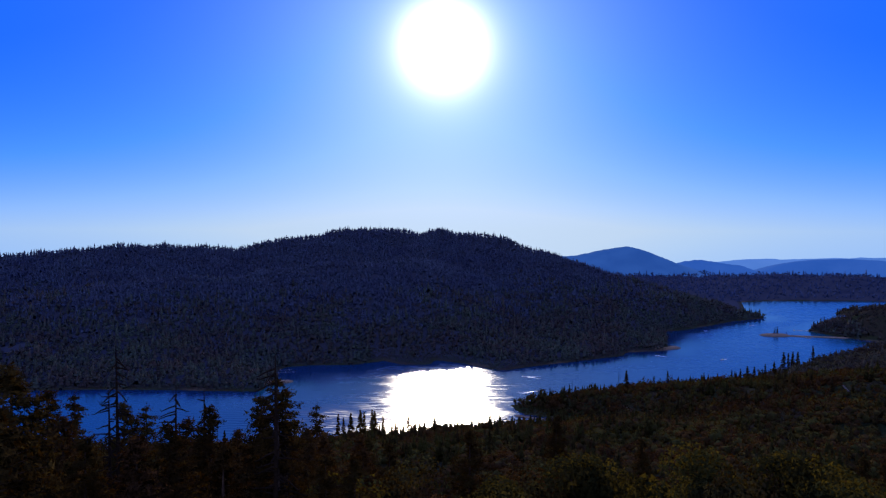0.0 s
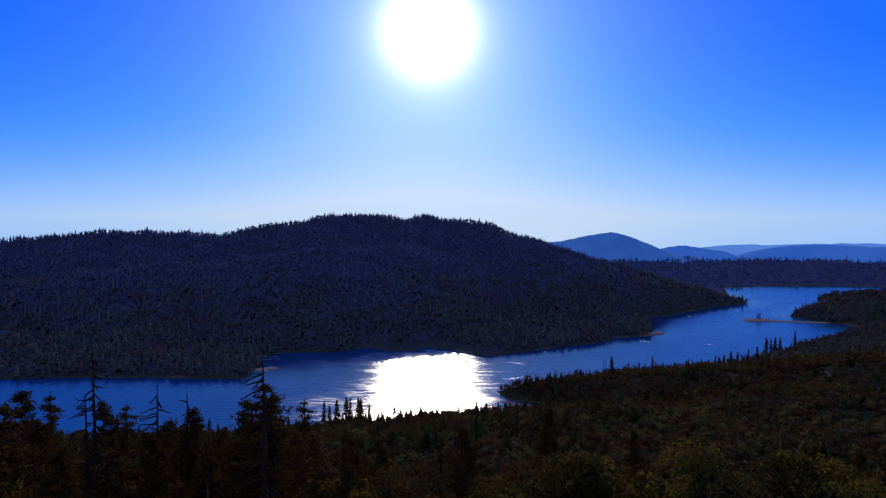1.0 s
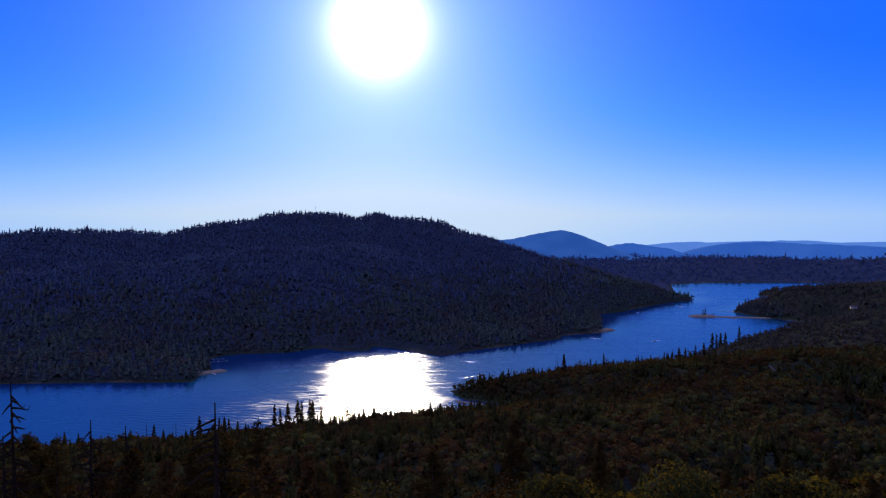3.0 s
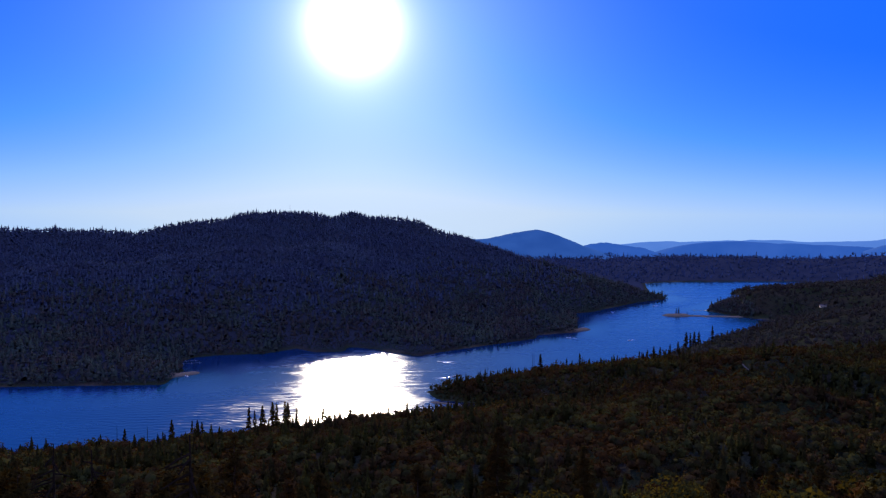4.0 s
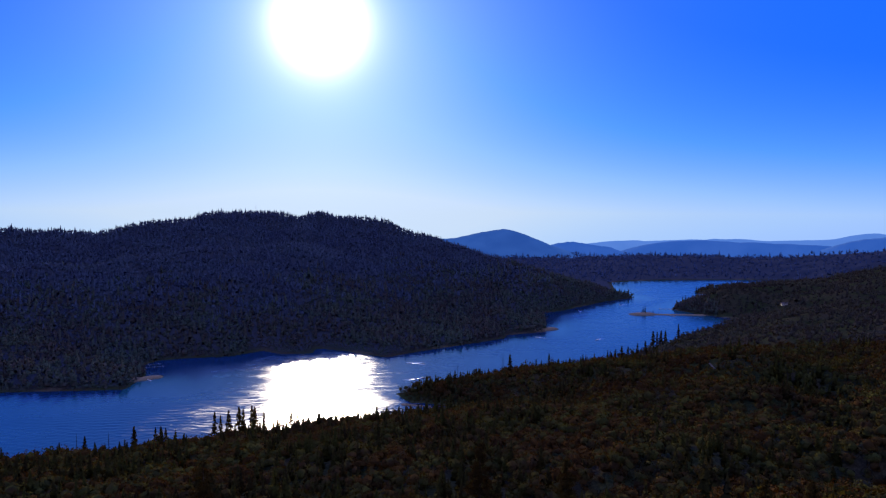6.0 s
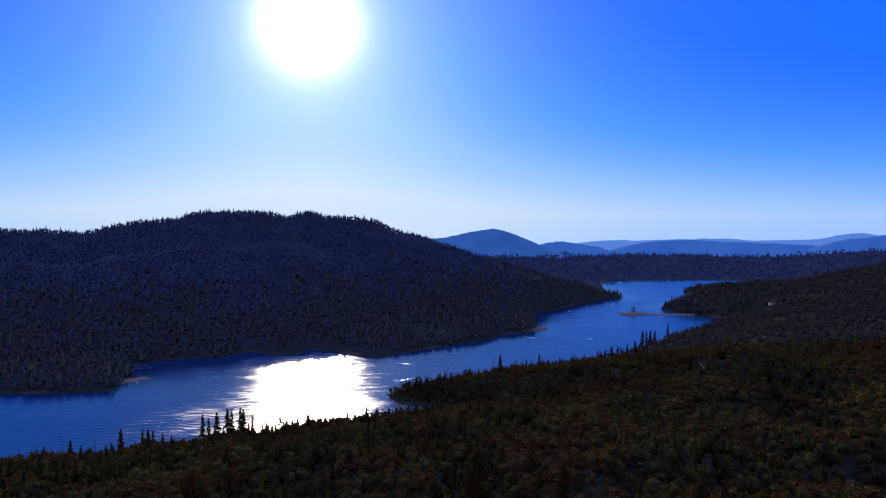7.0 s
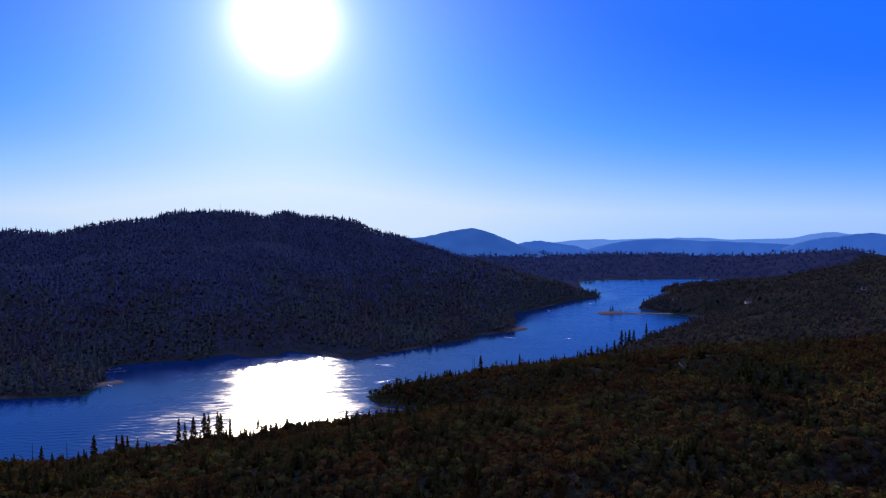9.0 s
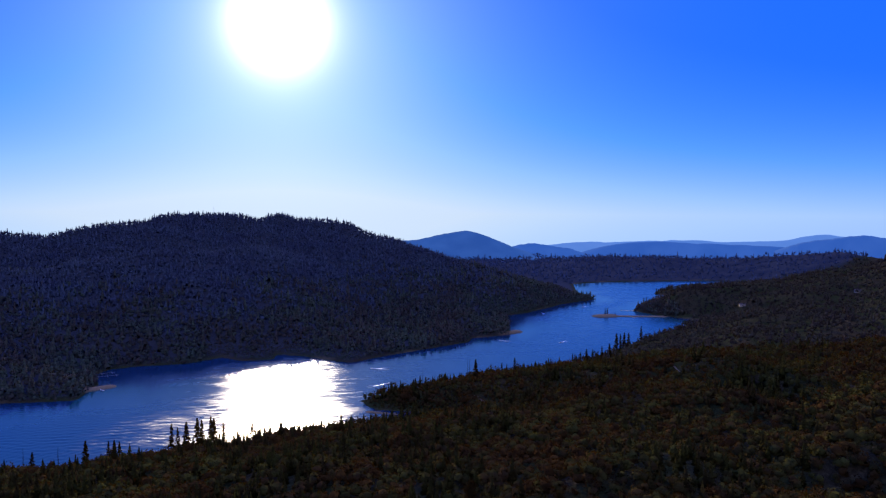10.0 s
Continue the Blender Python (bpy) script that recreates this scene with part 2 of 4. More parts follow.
# ---- the lie of the land ----
# the lake's outline, far shore from west to east and back along the near shore
LAKE = np.array([
    (-1600, 1110), (-639, 1077), (-530, 1086), (-283, 1074), (-276, 1160), (-295, 1235), (-284, 1268), (-241, 1285),
    (-163, 1290), (-112, 1334), (-78, 1296), (-22, 1292), (-18, 1342), (37, 1308), (83, 1262), (109, 1240), (169, 1283),
    (359, 1390), (375, 1429), (470, 1455), (500, 1546), (554, 1730), (614, 1761), (800, 1929), (933, 2007), (911, 2088),
    (1050, 2450), (1206, 2510), (1638, 2495), (1781, 2447), (1754, 2360), (1278, 2219), (1190, 2111), (1206, 2029),
    (919, 1750), (943, 1640), (1000, 1560), (760, 1370), (580, 1215), (451, 1130), (260, 1070), (98, 992),
    (112, 943), (215, 900), (109, 880), (-60, 835), (-200, 790), (-640, 750), (-1600, 720)], float)
SPITS = (((812, 1668), (784, 1668), 23, 4.6), ((940, 1632), (812, 1664), 10, 2.0), ((455, 1470), (496, 1487), 14, 4.0), ((-292, 1124), (-258, 1144), 12, 2.6), ((100, 935), (135, 915), 5, 1.5))
# crest lines: x, y, z
MAIN = ((-2400, 1700, 150), (-1233, 1941, 174), (-983, 2079, 193), (-780, 2217, 194), (-678, 2302, 182), (-540, 2338, 208), (-371, 2371, 243),
        (-222, 2490, 252), (-68, 2449, 234), (0, 2400, 246), (123, 2297, 228), (293, 2180, 184), (404, 2112, 110), (535, 2082, 66), (673, 2000, 46), (930, 2010, 8))
SPUR = ((-1300, 1400, 70), (-966, 1519, 85), (-823, 1601, 115), (-548, 1715, 123), (-404, 1754, 142), (-209, 1788, 155), (-60, 1950, 165))
MID = ((300, 3300, 20), (900, 3200, 14), (1300, 3100, 32), (1700, 2980, 60), (1850, 2880, 48), (1990, 2800, 62), (2310, 2540, 106), (2430, 2430, 82), (2900, 2200, 110))
EAST = ((1130, 1720, 55), (1270, 1640, 88), (1400, 1600, 100), (1500, 1510, 102), (1900, 1400, 112))


def along(p, a, b):
    """Share of the way along a to b nearest to the points p, and the distance there."""
    a, b = np.asarray(a, float), np.asarray(b, float)
    d = b - a
    s = np.clip(((p - a) @ d) / (d @ d), 0, 1)
    return s, np.hypot(*(p - a - s[:, None] * d).T)


def shore_distance(p):
    """Metres to the lake's edge: below 0 on the water."""
    best = np.full(len(p), 1e9)
    inside = np.zeros(len(p), bool)
    for a, b in zip(LAKE, np.roll(LAKE, -1, 0)):
        best = np.minimum(best, along(p, a, b)[1])
        cross = (a[1] > p[:, 1]) != (b[1] > p[:, 1])
        x = a[0] + (p[:, 1] - a[1]) * (b[0] - a[0]) / (b[1] - a[1] if b[1] != a[1] else 1e-9)
        inside ^= cross & (p[:, 0] < x)
    return np.where(inside, -best, best)


def ridge(p, line, width, power):
    h = np.zeros(len(p))
    for a, b in zip(line, line[1:]):
        s, d = along(p, a[:2], b[:2])
        top = a[2] + s * (b[2] - a[2])
        h = np.maximum(h, top * np.clip(1 - d / (width + 2.4 * top), 0, 1) ** power)
    return h


def waves(p, size, seed):
    """Smooth uneven relief between -1 and 1."""
    r = np.random.RandomState(seed)
    h = np.zeros(len(p))
    for k in range(7):
        a, s = r.uniform(0, 6.28), size * r.uniform(0.5, 1.6)
        h += np.sin((p[:, 0] * np.cos(a) + p[:, 1] * np.sin(a)) / s * 6.28 + r.uniform(0, 6.28))
    return h / 4


def smooth_max(a, b, k):
    return 0.5 * (a + b + np.sqrt((a - b) ** 2 + k * k)) - 0.5 * k * np.exp(-np.abs(a - b) / k)


def ground_height(p):
    p = np.asarray(p, float).reshape(-1, 2)
    d = shore_distance(p)
    near_side = np.clip((1150 - (p[:, 1] - 0.55 * np.clip(p[:, 0], 0, 2000))) / 120, 0, 1)
    near_side = np.where(p[:, 1] < 0.95 * p[:, 0] + 700, np.maximum(near_side, 0), near_side)
    near = np.interp(np.minimum(d, np.where(p[:, 1] < 420, 842 - p[:, 1], 422 + (p[:, 1] - 420) * 1.3)), [0, 8, 100, 210, 260, 400, 560, 640, 690, 735, 780, 850, 1300, 3000], [0, 3, 22, 48, 56, 72, 108, 160, 187, 203, 212, 219, 240, 300])
    near = near + waves(p, 170, 6) * 9 * np.clip((p[:, 0] - 90) / 120, 0, 1) * np.clip((d - 80) / 150, 0, 1)
    near = near + waves(p, 260, 3) * np.clip(d / 30, 0, 7) * np.clip((900 - d) / 300, 0, 1)
    far = np.interp(d, [0, 6, 60, 250, 420, 1100], [0, 2, 9, 32, 40, 14]) * (1 - 0.4 * np.clip((p[:, 1] - 2480) / 200, 0, 1)) + waves(p, 180, 4) * np.clip(d / 25, 0, 5)
    hill = smooth_max(ridge(p, MAIN, 260, 1.3), ridge(p, SPUR, 180, 1.1), 12)
    hill = smooth_max(hill, ridge(p, MID, 350, 1.0), 8)
    hill = smooth_max(hill, ridge(p, EAST, 300, 1.3), 8)
    gully = 1 + 0.05 * waves(p, 210, 5)
    far = np.maximum(far, hill * gully * np.clip(d / 90, 0, 1) ** 0.8)
    far = far + 6 * waves(p, 100, 10) * np.clip((d - 20) / 80, 0, 1) * np.clip((190 - hill) / 60, 0, 1)
    land = near * near_side + far * (1 - near_side)
    h = np.where(d > 0, land, np.maximum(d * 0.12, -6))
    for a, b, wide, high in SPITS:
        s, q = along(p, a, b)
        h = np.maximum(h, high * (1 - (q / wide) ** 2))
    return h


def part(name, verts, faces, mat, parent=None, label="", smooth=False):
    """One mesh object from arrays; under parent where one is given."""
    me = bpy.data.meshes.new(name)
    me.from_pydata(np.asarray(verts).tolist(), [], faces if isinstance(faces, list) else np.asarray(faces).tolist())
    me.materials.append(mat)
    if smooth:
        me.polygons.foreach_set("use_smooth", np.ones(len(me.polygons), bool))
    me.update()
    ob = new(name, me)
    if parent is not None:
        ob.parent = parent
    if label:
        ob["label"] = label
    return ob


def grid_faces(nx, ny):
    i = np.arange(nx - 1)[None, :] + nx * np.arange(ny - 1)[:, None]
    i = i.ravel()
    return np.stack([i, i + 1, i + 1 + nx, i + nx], 1)


xs = np.concatenate([np.linspace(-4200, -1300, 30)[:-1], np.linspace(-1300, -700, 25)[:-1], np.arange(-700, 1300, 10), np.linspace(1300, 2000, 40)[:-1], np.linspace(2000, 4200, 30)])
ys = np.concatenate([np.linspace(-2500, -100, 20)[:-1], np.linspace(-100, 700, 50)[:-1], np.arange(700, 2100, 10), np.linspace(2100, 3000, 60)[:-1], np.linspace(3000, 4900, 20)])
for lo, hi in ((756, 960), (440, 512), (-308, -240)):
    xs = np.union1d(xs, np.arange(lo, hi, 5.0))
for lo, hi in ((1622, 1690), (1452, 1504), (1108, 1158), (905, 945)):
    ys = np.union1d(ys, np.arange(lo, hi, 5.0))
gx, gy = np.meshgrid(xs, ys)
flat = np.stack([gx.ravel(), gy.ravel()], 1)
ground = part("ground", np.column_stack([flat, ground_height(flat)]), grid_faces(len(xs), len(ys)), GROUND, smooth=True)
bar = np.zeros(len(flat))
for a, b, wide, high in SPITS:
    bar = np.maximum(bar, np.clip(1.6 - along(flat, a, b)[1] / wide, 0, 1))
ground.data.attributes.new("sand_bar", "FLOAT", "POINT").data.foreach_set("value", bar)
# share of the haze tint on the ground beyond the lake
floor_haze = np.clip((shore_distance(flat) - 4) / 10, 0, 1) * np.clip((flat[:, 1] - 0.62 * flat[:, 0] - 980) / 60, 0, 1) * np.maximum(np.clip((0.42 * flat[:, 1] + 160 - flat[:, 0]) / 60, 0, 1), np.clip((flat[:, 1] - 2330) / 60, 0, 1))
ground.data.attributes.new("floor_haze", "FLOAT", "POINT").data.foreach_set("value", floor_haze)
tagged(ground, "wooded hills and sandy lake shore of dry brown soil", "ground", kind="structure")

def wind_waves(x, y):
    """Height of the wind waves: many crossing trains that come and go in gusts."""
    r = np.random.RandomState(4)
    z = np.zeros(x.shape)
    for _ in range(40):
        length = r.uniform(4.6, 12.0)
        a = r.normal(0.15, 0.5)
        k = 6.2832 / length
        gust = 0.5 + 0.5 * np.sin(x * r.uniform(-0.03, 0.03) + y * r.uniform(-0.05, 0.05) + r.uniform(0, 6.28))
        z += WAVE_SLOPE * 0.3 / k * gust * np.sin(k * (math.sin(a) * x + math.cos(a) * y) + r.uniform(0, 6.28))
    edge = np.clip((x + 420) / 60, 0, 1) * np.clip((380 - x) / 60, 0, 1) * np.clip((y - 780) / 20, 0, 1) * np.clip((1340 - y) / 40, 0, 1)
    return z * edge


WAVE_SLOPE = 0.085
wx = np.concatenate([np.linspace(-1900, -420, 30)[:-1], np.arange(-420, 380, 2.5), np.arange(380, 2100, 16)])
wy = np.concatenate([np.linspace(650, 780, 6)[:-1], np.arange(780, 1340, 2.5), np.arange(1340, 2600, 16)])
gx, gy = np.meshgrid(wx, wy)
flat = np.stack([gx.ravel(), gy.ravel()], 1)
depth = -shore_distance(flat)
# the lee of the mountain: calm water under the far shore, but where the breeze comes through the gap
lee = np.clip(1.25 - depth / np.interp(flat[:, 0], [-600, -310, -270, -140, -90, 150, 220, 700], [14, 20, 95, 80, 14, 14, 60, 60]), 0, 1)
breeze = np.exp(-((flat[:, 0] + 190 - 0.3 * (flat[:, 1] - 900)) / 150) ** 2 - ((flat[:, 1] - 880) / 110) ** 2)
lee *= np.clip((flat[:, 1] - np.interp(flat[:, 0], [-700, -280, -200, 150, 600, 1000, 1200], [960, 1040, 1080, 1130, 1400, 1750, 2300])) / 40, 0, 1)
water = part("water", np.column_stack([flat, wind_waves(gx, gy).ravel() * (1 - 0.9 * lee) * (0.6 + 0.7 * breeze)]), grid_faces(len(wx), len(wy)), WATER, smooth=True)
water.data.attributes.new("shelter", "FLOAT", "POINT").data.foreach_set("value", lee)
water.data.attributes.new("breeze", "FLOAT", "POINT").data.foreach_set("value", breeze)
tagged(water, "blue rippled lake water with a blinding sun glint", "lake", kind="structure")


# ---- distant ranges ----
def far_range(name, crest, depth, mat, label, seed):
    """A rounded range: x, y, z along its crest, falling away to both sides."""
    c = np.array(crest, float)
    s = np.linspace(0, len(c) - 1, 160)
    k = np.arange(len(c))
    line = np.stack([np.interp(s, k, c[:, j]) for j in range(3)], 1)
    w = np.ones(9) / 9
    pad = np.concatenate([np.repeat(line[:1], 4, 0), line, np.repeat(line[-1:], 4, 0)])
    line = np.stack([np.convolve(pad[:, j], w, "valid") for j in range(3)], 1)
    r = np.random.RandomState(seed)
    rough = np.convolve(r.randn(168), np.ones(5) / 5, "same")[4:164]
    verts = []
    rows = np.linspace(-1, 1, 15)
    away = line[:, :2] / np.linalg.norm(line[:, :2], axis=1)[:, None]
    for q in rows:
        lift = (1 - abs(q) ** 1.4)
        wob = waves(line[:, :2] + q * 900, 300, seed) * 6 * (1 - lift) * (1 if q < 0 else 0)
        verts.append(np.column_stack([line[:, :2] + away * (q * depth), (line[:, 2] + rough * 2.5) * lift - 5 + wob]))
    ob = part(name, np.concatenate(verts), grid_faces(160, 15), mat, smooth=True)
    return tagged(ob, label, "mountains", kind="structure")


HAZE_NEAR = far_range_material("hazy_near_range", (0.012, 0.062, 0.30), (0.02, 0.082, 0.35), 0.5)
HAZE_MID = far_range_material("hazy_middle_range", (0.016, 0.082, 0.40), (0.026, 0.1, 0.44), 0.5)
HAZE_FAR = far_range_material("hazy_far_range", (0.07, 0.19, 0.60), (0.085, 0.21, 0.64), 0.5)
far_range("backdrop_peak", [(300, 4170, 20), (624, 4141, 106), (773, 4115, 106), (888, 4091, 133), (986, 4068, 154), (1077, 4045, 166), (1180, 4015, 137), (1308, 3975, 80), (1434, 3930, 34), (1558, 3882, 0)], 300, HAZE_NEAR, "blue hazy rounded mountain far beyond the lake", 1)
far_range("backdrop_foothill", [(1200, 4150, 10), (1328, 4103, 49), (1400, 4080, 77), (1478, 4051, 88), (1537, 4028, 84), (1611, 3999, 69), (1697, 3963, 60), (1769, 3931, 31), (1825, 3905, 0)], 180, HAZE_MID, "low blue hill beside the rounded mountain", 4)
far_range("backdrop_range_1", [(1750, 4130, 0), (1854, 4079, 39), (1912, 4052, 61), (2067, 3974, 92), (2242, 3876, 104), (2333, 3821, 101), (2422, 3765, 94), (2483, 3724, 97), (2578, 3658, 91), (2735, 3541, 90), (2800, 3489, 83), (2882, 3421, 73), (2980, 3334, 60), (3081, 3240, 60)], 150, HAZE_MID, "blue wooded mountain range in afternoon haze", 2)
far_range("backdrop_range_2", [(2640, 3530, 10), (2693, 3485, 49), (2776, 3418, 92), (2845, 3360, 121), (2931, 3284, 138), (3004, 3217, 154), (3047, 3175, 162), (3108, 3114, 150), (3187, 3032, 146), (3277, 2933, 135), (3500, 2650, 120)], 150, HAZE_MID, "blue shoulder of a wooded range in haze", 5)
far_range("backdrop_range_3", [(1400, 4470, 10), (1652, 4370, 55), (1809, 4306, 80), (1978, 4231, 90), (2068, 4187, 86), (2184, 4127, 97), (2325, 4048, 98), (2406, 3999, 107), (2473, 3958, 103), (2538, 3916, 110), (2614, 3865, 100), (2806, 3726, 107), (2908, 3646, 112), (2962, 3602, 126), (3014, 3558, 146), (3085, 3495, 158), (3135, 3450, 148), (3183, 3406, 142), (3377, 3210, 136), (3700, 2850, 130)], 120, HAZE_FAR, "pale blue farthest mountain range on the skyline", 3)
# ---- trees ----
# gaps in the woods where a track or bare ground shows: from, to, half width
CLEARINGS = (((247, 936), (259, 884), 5), ((487, 850), (477, 815), 4), ((586, 946), (553, 888), 4), ((-790, 1262), (-762, 1274), 13), ((405, 912), (392, 905), 8))
def tri_leaves(r, centres, size, up=0.3, thin=1.0, out=None):
    """Triangular leaf clumps round the given centres, each turned its own way but mostly to the light."""
    n = len(centres)
    a = r.randn(n, 3)
    if out is not None:
        a = a * 0.5 + out
    a /= np.linalg.norm(a, axis=1)[:, None]
    b = r.randn(n, 3)
    b[:, 2] *= 1 - up
    b -= (a * b).sum(1)[:, None] * a
    b /= np.linalg.norm(b, axis=1)[:, None]
    c = np.cross(a, b)
    s = (size * r.uniform(0.6, 1.4, n))[:, None]
    v = np.stack([centres + b * s * (2 - thin), centres - b * s * 0.5 + c * s * 0.87 * thin, centres - b * s * 0.5 - c * s * 0.87 * thin], 1)
    return v.reshape(-1, 3), np.arange(3 * n).reshape(-1, 3)


def lumps(r, n, radius, height, base):
    """Centres and radii of the rounded masses of a broad crown."""
    a = r.uniform(0, 6.28, n)
    q = radius * 0.58 * np.sqrt(r.uniform(0, 1, n))
    z = base + (height - base) * r.uniform(0.25, 0.85, n) * (1 - 0.35 * (q / radius) ** 2)
    return np.column_stack([q * np.cos(a), q * np.sin(a), z]), radius * r.uniform(0.34, 0.6, n)


def crown_points(r, n, centres, radii):
    k = r.randint(0, len(radii), n)
    d = r.randn(n, 3)
    d[:, 2] = np.abs(d[:, 2]) * 0.9 - 0.25
    d /= np.linalg.norm(d, axis=1)[:, None]
    return centres[k] + d * (radii[k] * r.uniform(0.75, 1.08, n))[:, None] * (1, 1, 0.85), d


def axis_out(p):
    """Directions away from a conifer's stem, tilted up."""
    out = np.column_stack([p[:, :2] / (np.hypot(p[:, 0], p[:, 1])[:, None] + 0.3), np.full(len(p), 0.7)])
    return out / np.linalg.norm(out, axis=1)[:, None]


def skirted_crown(r, tiers, sides, radius, height, base, sprays, size):
    """A conifer for the far slopes: uneven skirts of needles one above the other, with loose sprays."""
    v, f = [], []
    for k in range(tiers):
        f0, f1 = k / tiers, (k + 1.35) / tiers
        low = radius * (1 - f0) * r.uniform(0.75, 1.15, sides)
        a = np.arange(sides) * 6.2832 / sides + r.uniform(0, 6.28) + r.uniform(-0.3, 0.3, sides)
        z = base + (height - base) * f0 + r.uniform(-0.5, 0.5, sides) * height * 0.05
        at = len(v)
        v += list(zip(np.cos(a) * low, np.sin(a) * low, z))
        v.append((r.uniform(-0.2, 0.2), r.uniform(-0.2, 0.2), base + (height - base) * min(f1, 1.0)))
        f += [(at + j, at + (j + 1) % sides, at + sides) for j in range(sides)]
    t = r.uniform(0, 0.9, sprays)
    a = r.uniform(0, 6.28, sprays)
    p = np.column_stack([np.cos(a) * radius * (1 - t) * 0.9, np.sin(a) * radius * (1 - t) * 0.9, base + (height - base) * t])
    return fuse((np.array(v), np.array(f)), tri_leaves(r, p, size, 0.6, out=axis_out(p)))


def rod(points, radii, sides=6):
    """A tapering round stem through points."""
    points = np.asarray(points, float)
    rings = []
    for i, (p, w) in enumerate(zip(points, radii)):
        d = points[min(i + 1, len(points) - 1)] - points[max(i - 1, 0)]
        d = d / np.linalg.norm(d)
        u = np.cross(d, (0.3, 0.9, 0.1))
        u /= np.linalg.norm(u)
        v = np.cross(d, u)
        a = np.arange(sides) / sides * 6.2832
        rings.append(p + w * (np.cos(a)[:, None] * u + np.sin(a)[:, None] * v))
    n = len(points)
    f = [[k * sides + j, k * sides + (j + 1) % sides, (k + 1) * sides + (j + 1) % sides, (k + 1) * sides + j] for k in range(n - 1) for j in range(sides)]
    f.append([(n - 1) * sides + j for j in range(sides)])
    return np.concatenate(rings), f


def join(pieces):
    verts, faces, at = [], [], 0
    for v, f in pieces:
        verts.append(np.asarray(v))
        faces += [[i + at for i in q] for q in (f if isinstance(f, list) else f.tolist())]
        at += len(v)
    return np.concatenate(verts), faces


ICO = np.array([(0, 0, 1)] + [(0.894 * math.cos(a), 0.894 * math.sin(a), 0.447) for a in np.arange(5) * 1.2566] + [(0.894 * math.cos(a), 0.894 * math.sin(a), -0.447) for a in np.arange(5) * 1.2566 + 0.6283] + [(0, 0, -1)])
ICO_FACES = np.array([f for i in range(5) for f in ((0, 1 + i, 1 + (i + 1) % 5), (1 + i, 6 + i, 1 + (i + 1) % 5), (1 + (i + 1) % 5, 6 + i, 6 + (i + 1) % 5), (11, 6 + (i + 1) % 5, 6 + i))])


def masses(r, centres, radii):
    """The closed uneven foliage masses inside a crown."""
    return fuse(*[(c + ICO * (q * r.uniform(0.72, 1.08, 12))[:, None] * (1, 1, 0.82), ICO_FACES) for c, q in zip(centres, radii)])


def far_crown(r, n, radius, height, base, size, nlump, core=0.8, cores=3):
    """A broad crown for the middle distance: foliage masses with loose sprays all over them."""
    c, q = lumps(r, nlump, radius, height, base)
    c[0], q[0] = (0, 0, base + (height - base) * 0.52), radius * 0.74
    p, d = crown_points(r, n, c, q)
    k = min(nlump, cores)
    return fuse(masses(r, c[:k], q[:k] * core), tri_leaves(r, p, size, out=d))


def fuse(*pieces):
    """Triangle pieces as one pair of arrays."""
    at = np.cumsum([0] + [len(v) for v, _ in pieces])
    return np.concatenate([v for v, _ in pieces]), np.concatenate([f + a for (_, f), a in zip(pieces, at)])


def outward(v):
    """Normals of a crown as a rounded mass: away from its axis, and up towards its top."""
    top, low = v[:, 2].max(), v[:, 2].min()
    wide = np.hypot(v[:, 0], v[:, 1]).max()
    out = np.column_stack([v[:, 0] / wide, v[:, 1] / wide, (v[:, 2] - low - 0.42 * (top - low)) / (top - low) * 1.5])
    r = np.random.RandomState(5)
    out += r.randn(len(v), 3) * 0.2
    return out / np.linalg.norm(out, axis=1)[:, None]


def facing(v, f, out):
    """The same triangles, each with its face towards the outside of the crown."""
    n = np.cross(v[f[:, 1]] - v[f[:, 0]], v[f[:, 2]] - v[f[:, 0]])
    turn = (n * out[f].sum(1)).sum(1) < 0
    return np.where(turn[:, None], f[:, ::-1], f)


def soften(me, normals):
    me.polygons.foreach_set("use_smooth", np.ones(len(me.polygons), bool))
    me.normals_split_custom_set_from_vertices(normals.tolist())


def slope_normals(p):
    """The lie of the land at the places p, over some 40 m."""
    g = 20.0
    dx = ground_height(p[:, :2] + (g, 0)) - ground_height(p[:, :2] - (g, 0))
    dy = ground_height(p[:, :2] + (0, g)) - ground_height(p[:, :2] - (0, g))
    n = np.column_stack([-dx / (2 * g), -dy / (2 * g), np.ones(len(p))])
    return n / np.linalg.norm(n, axis=1)[:, None]


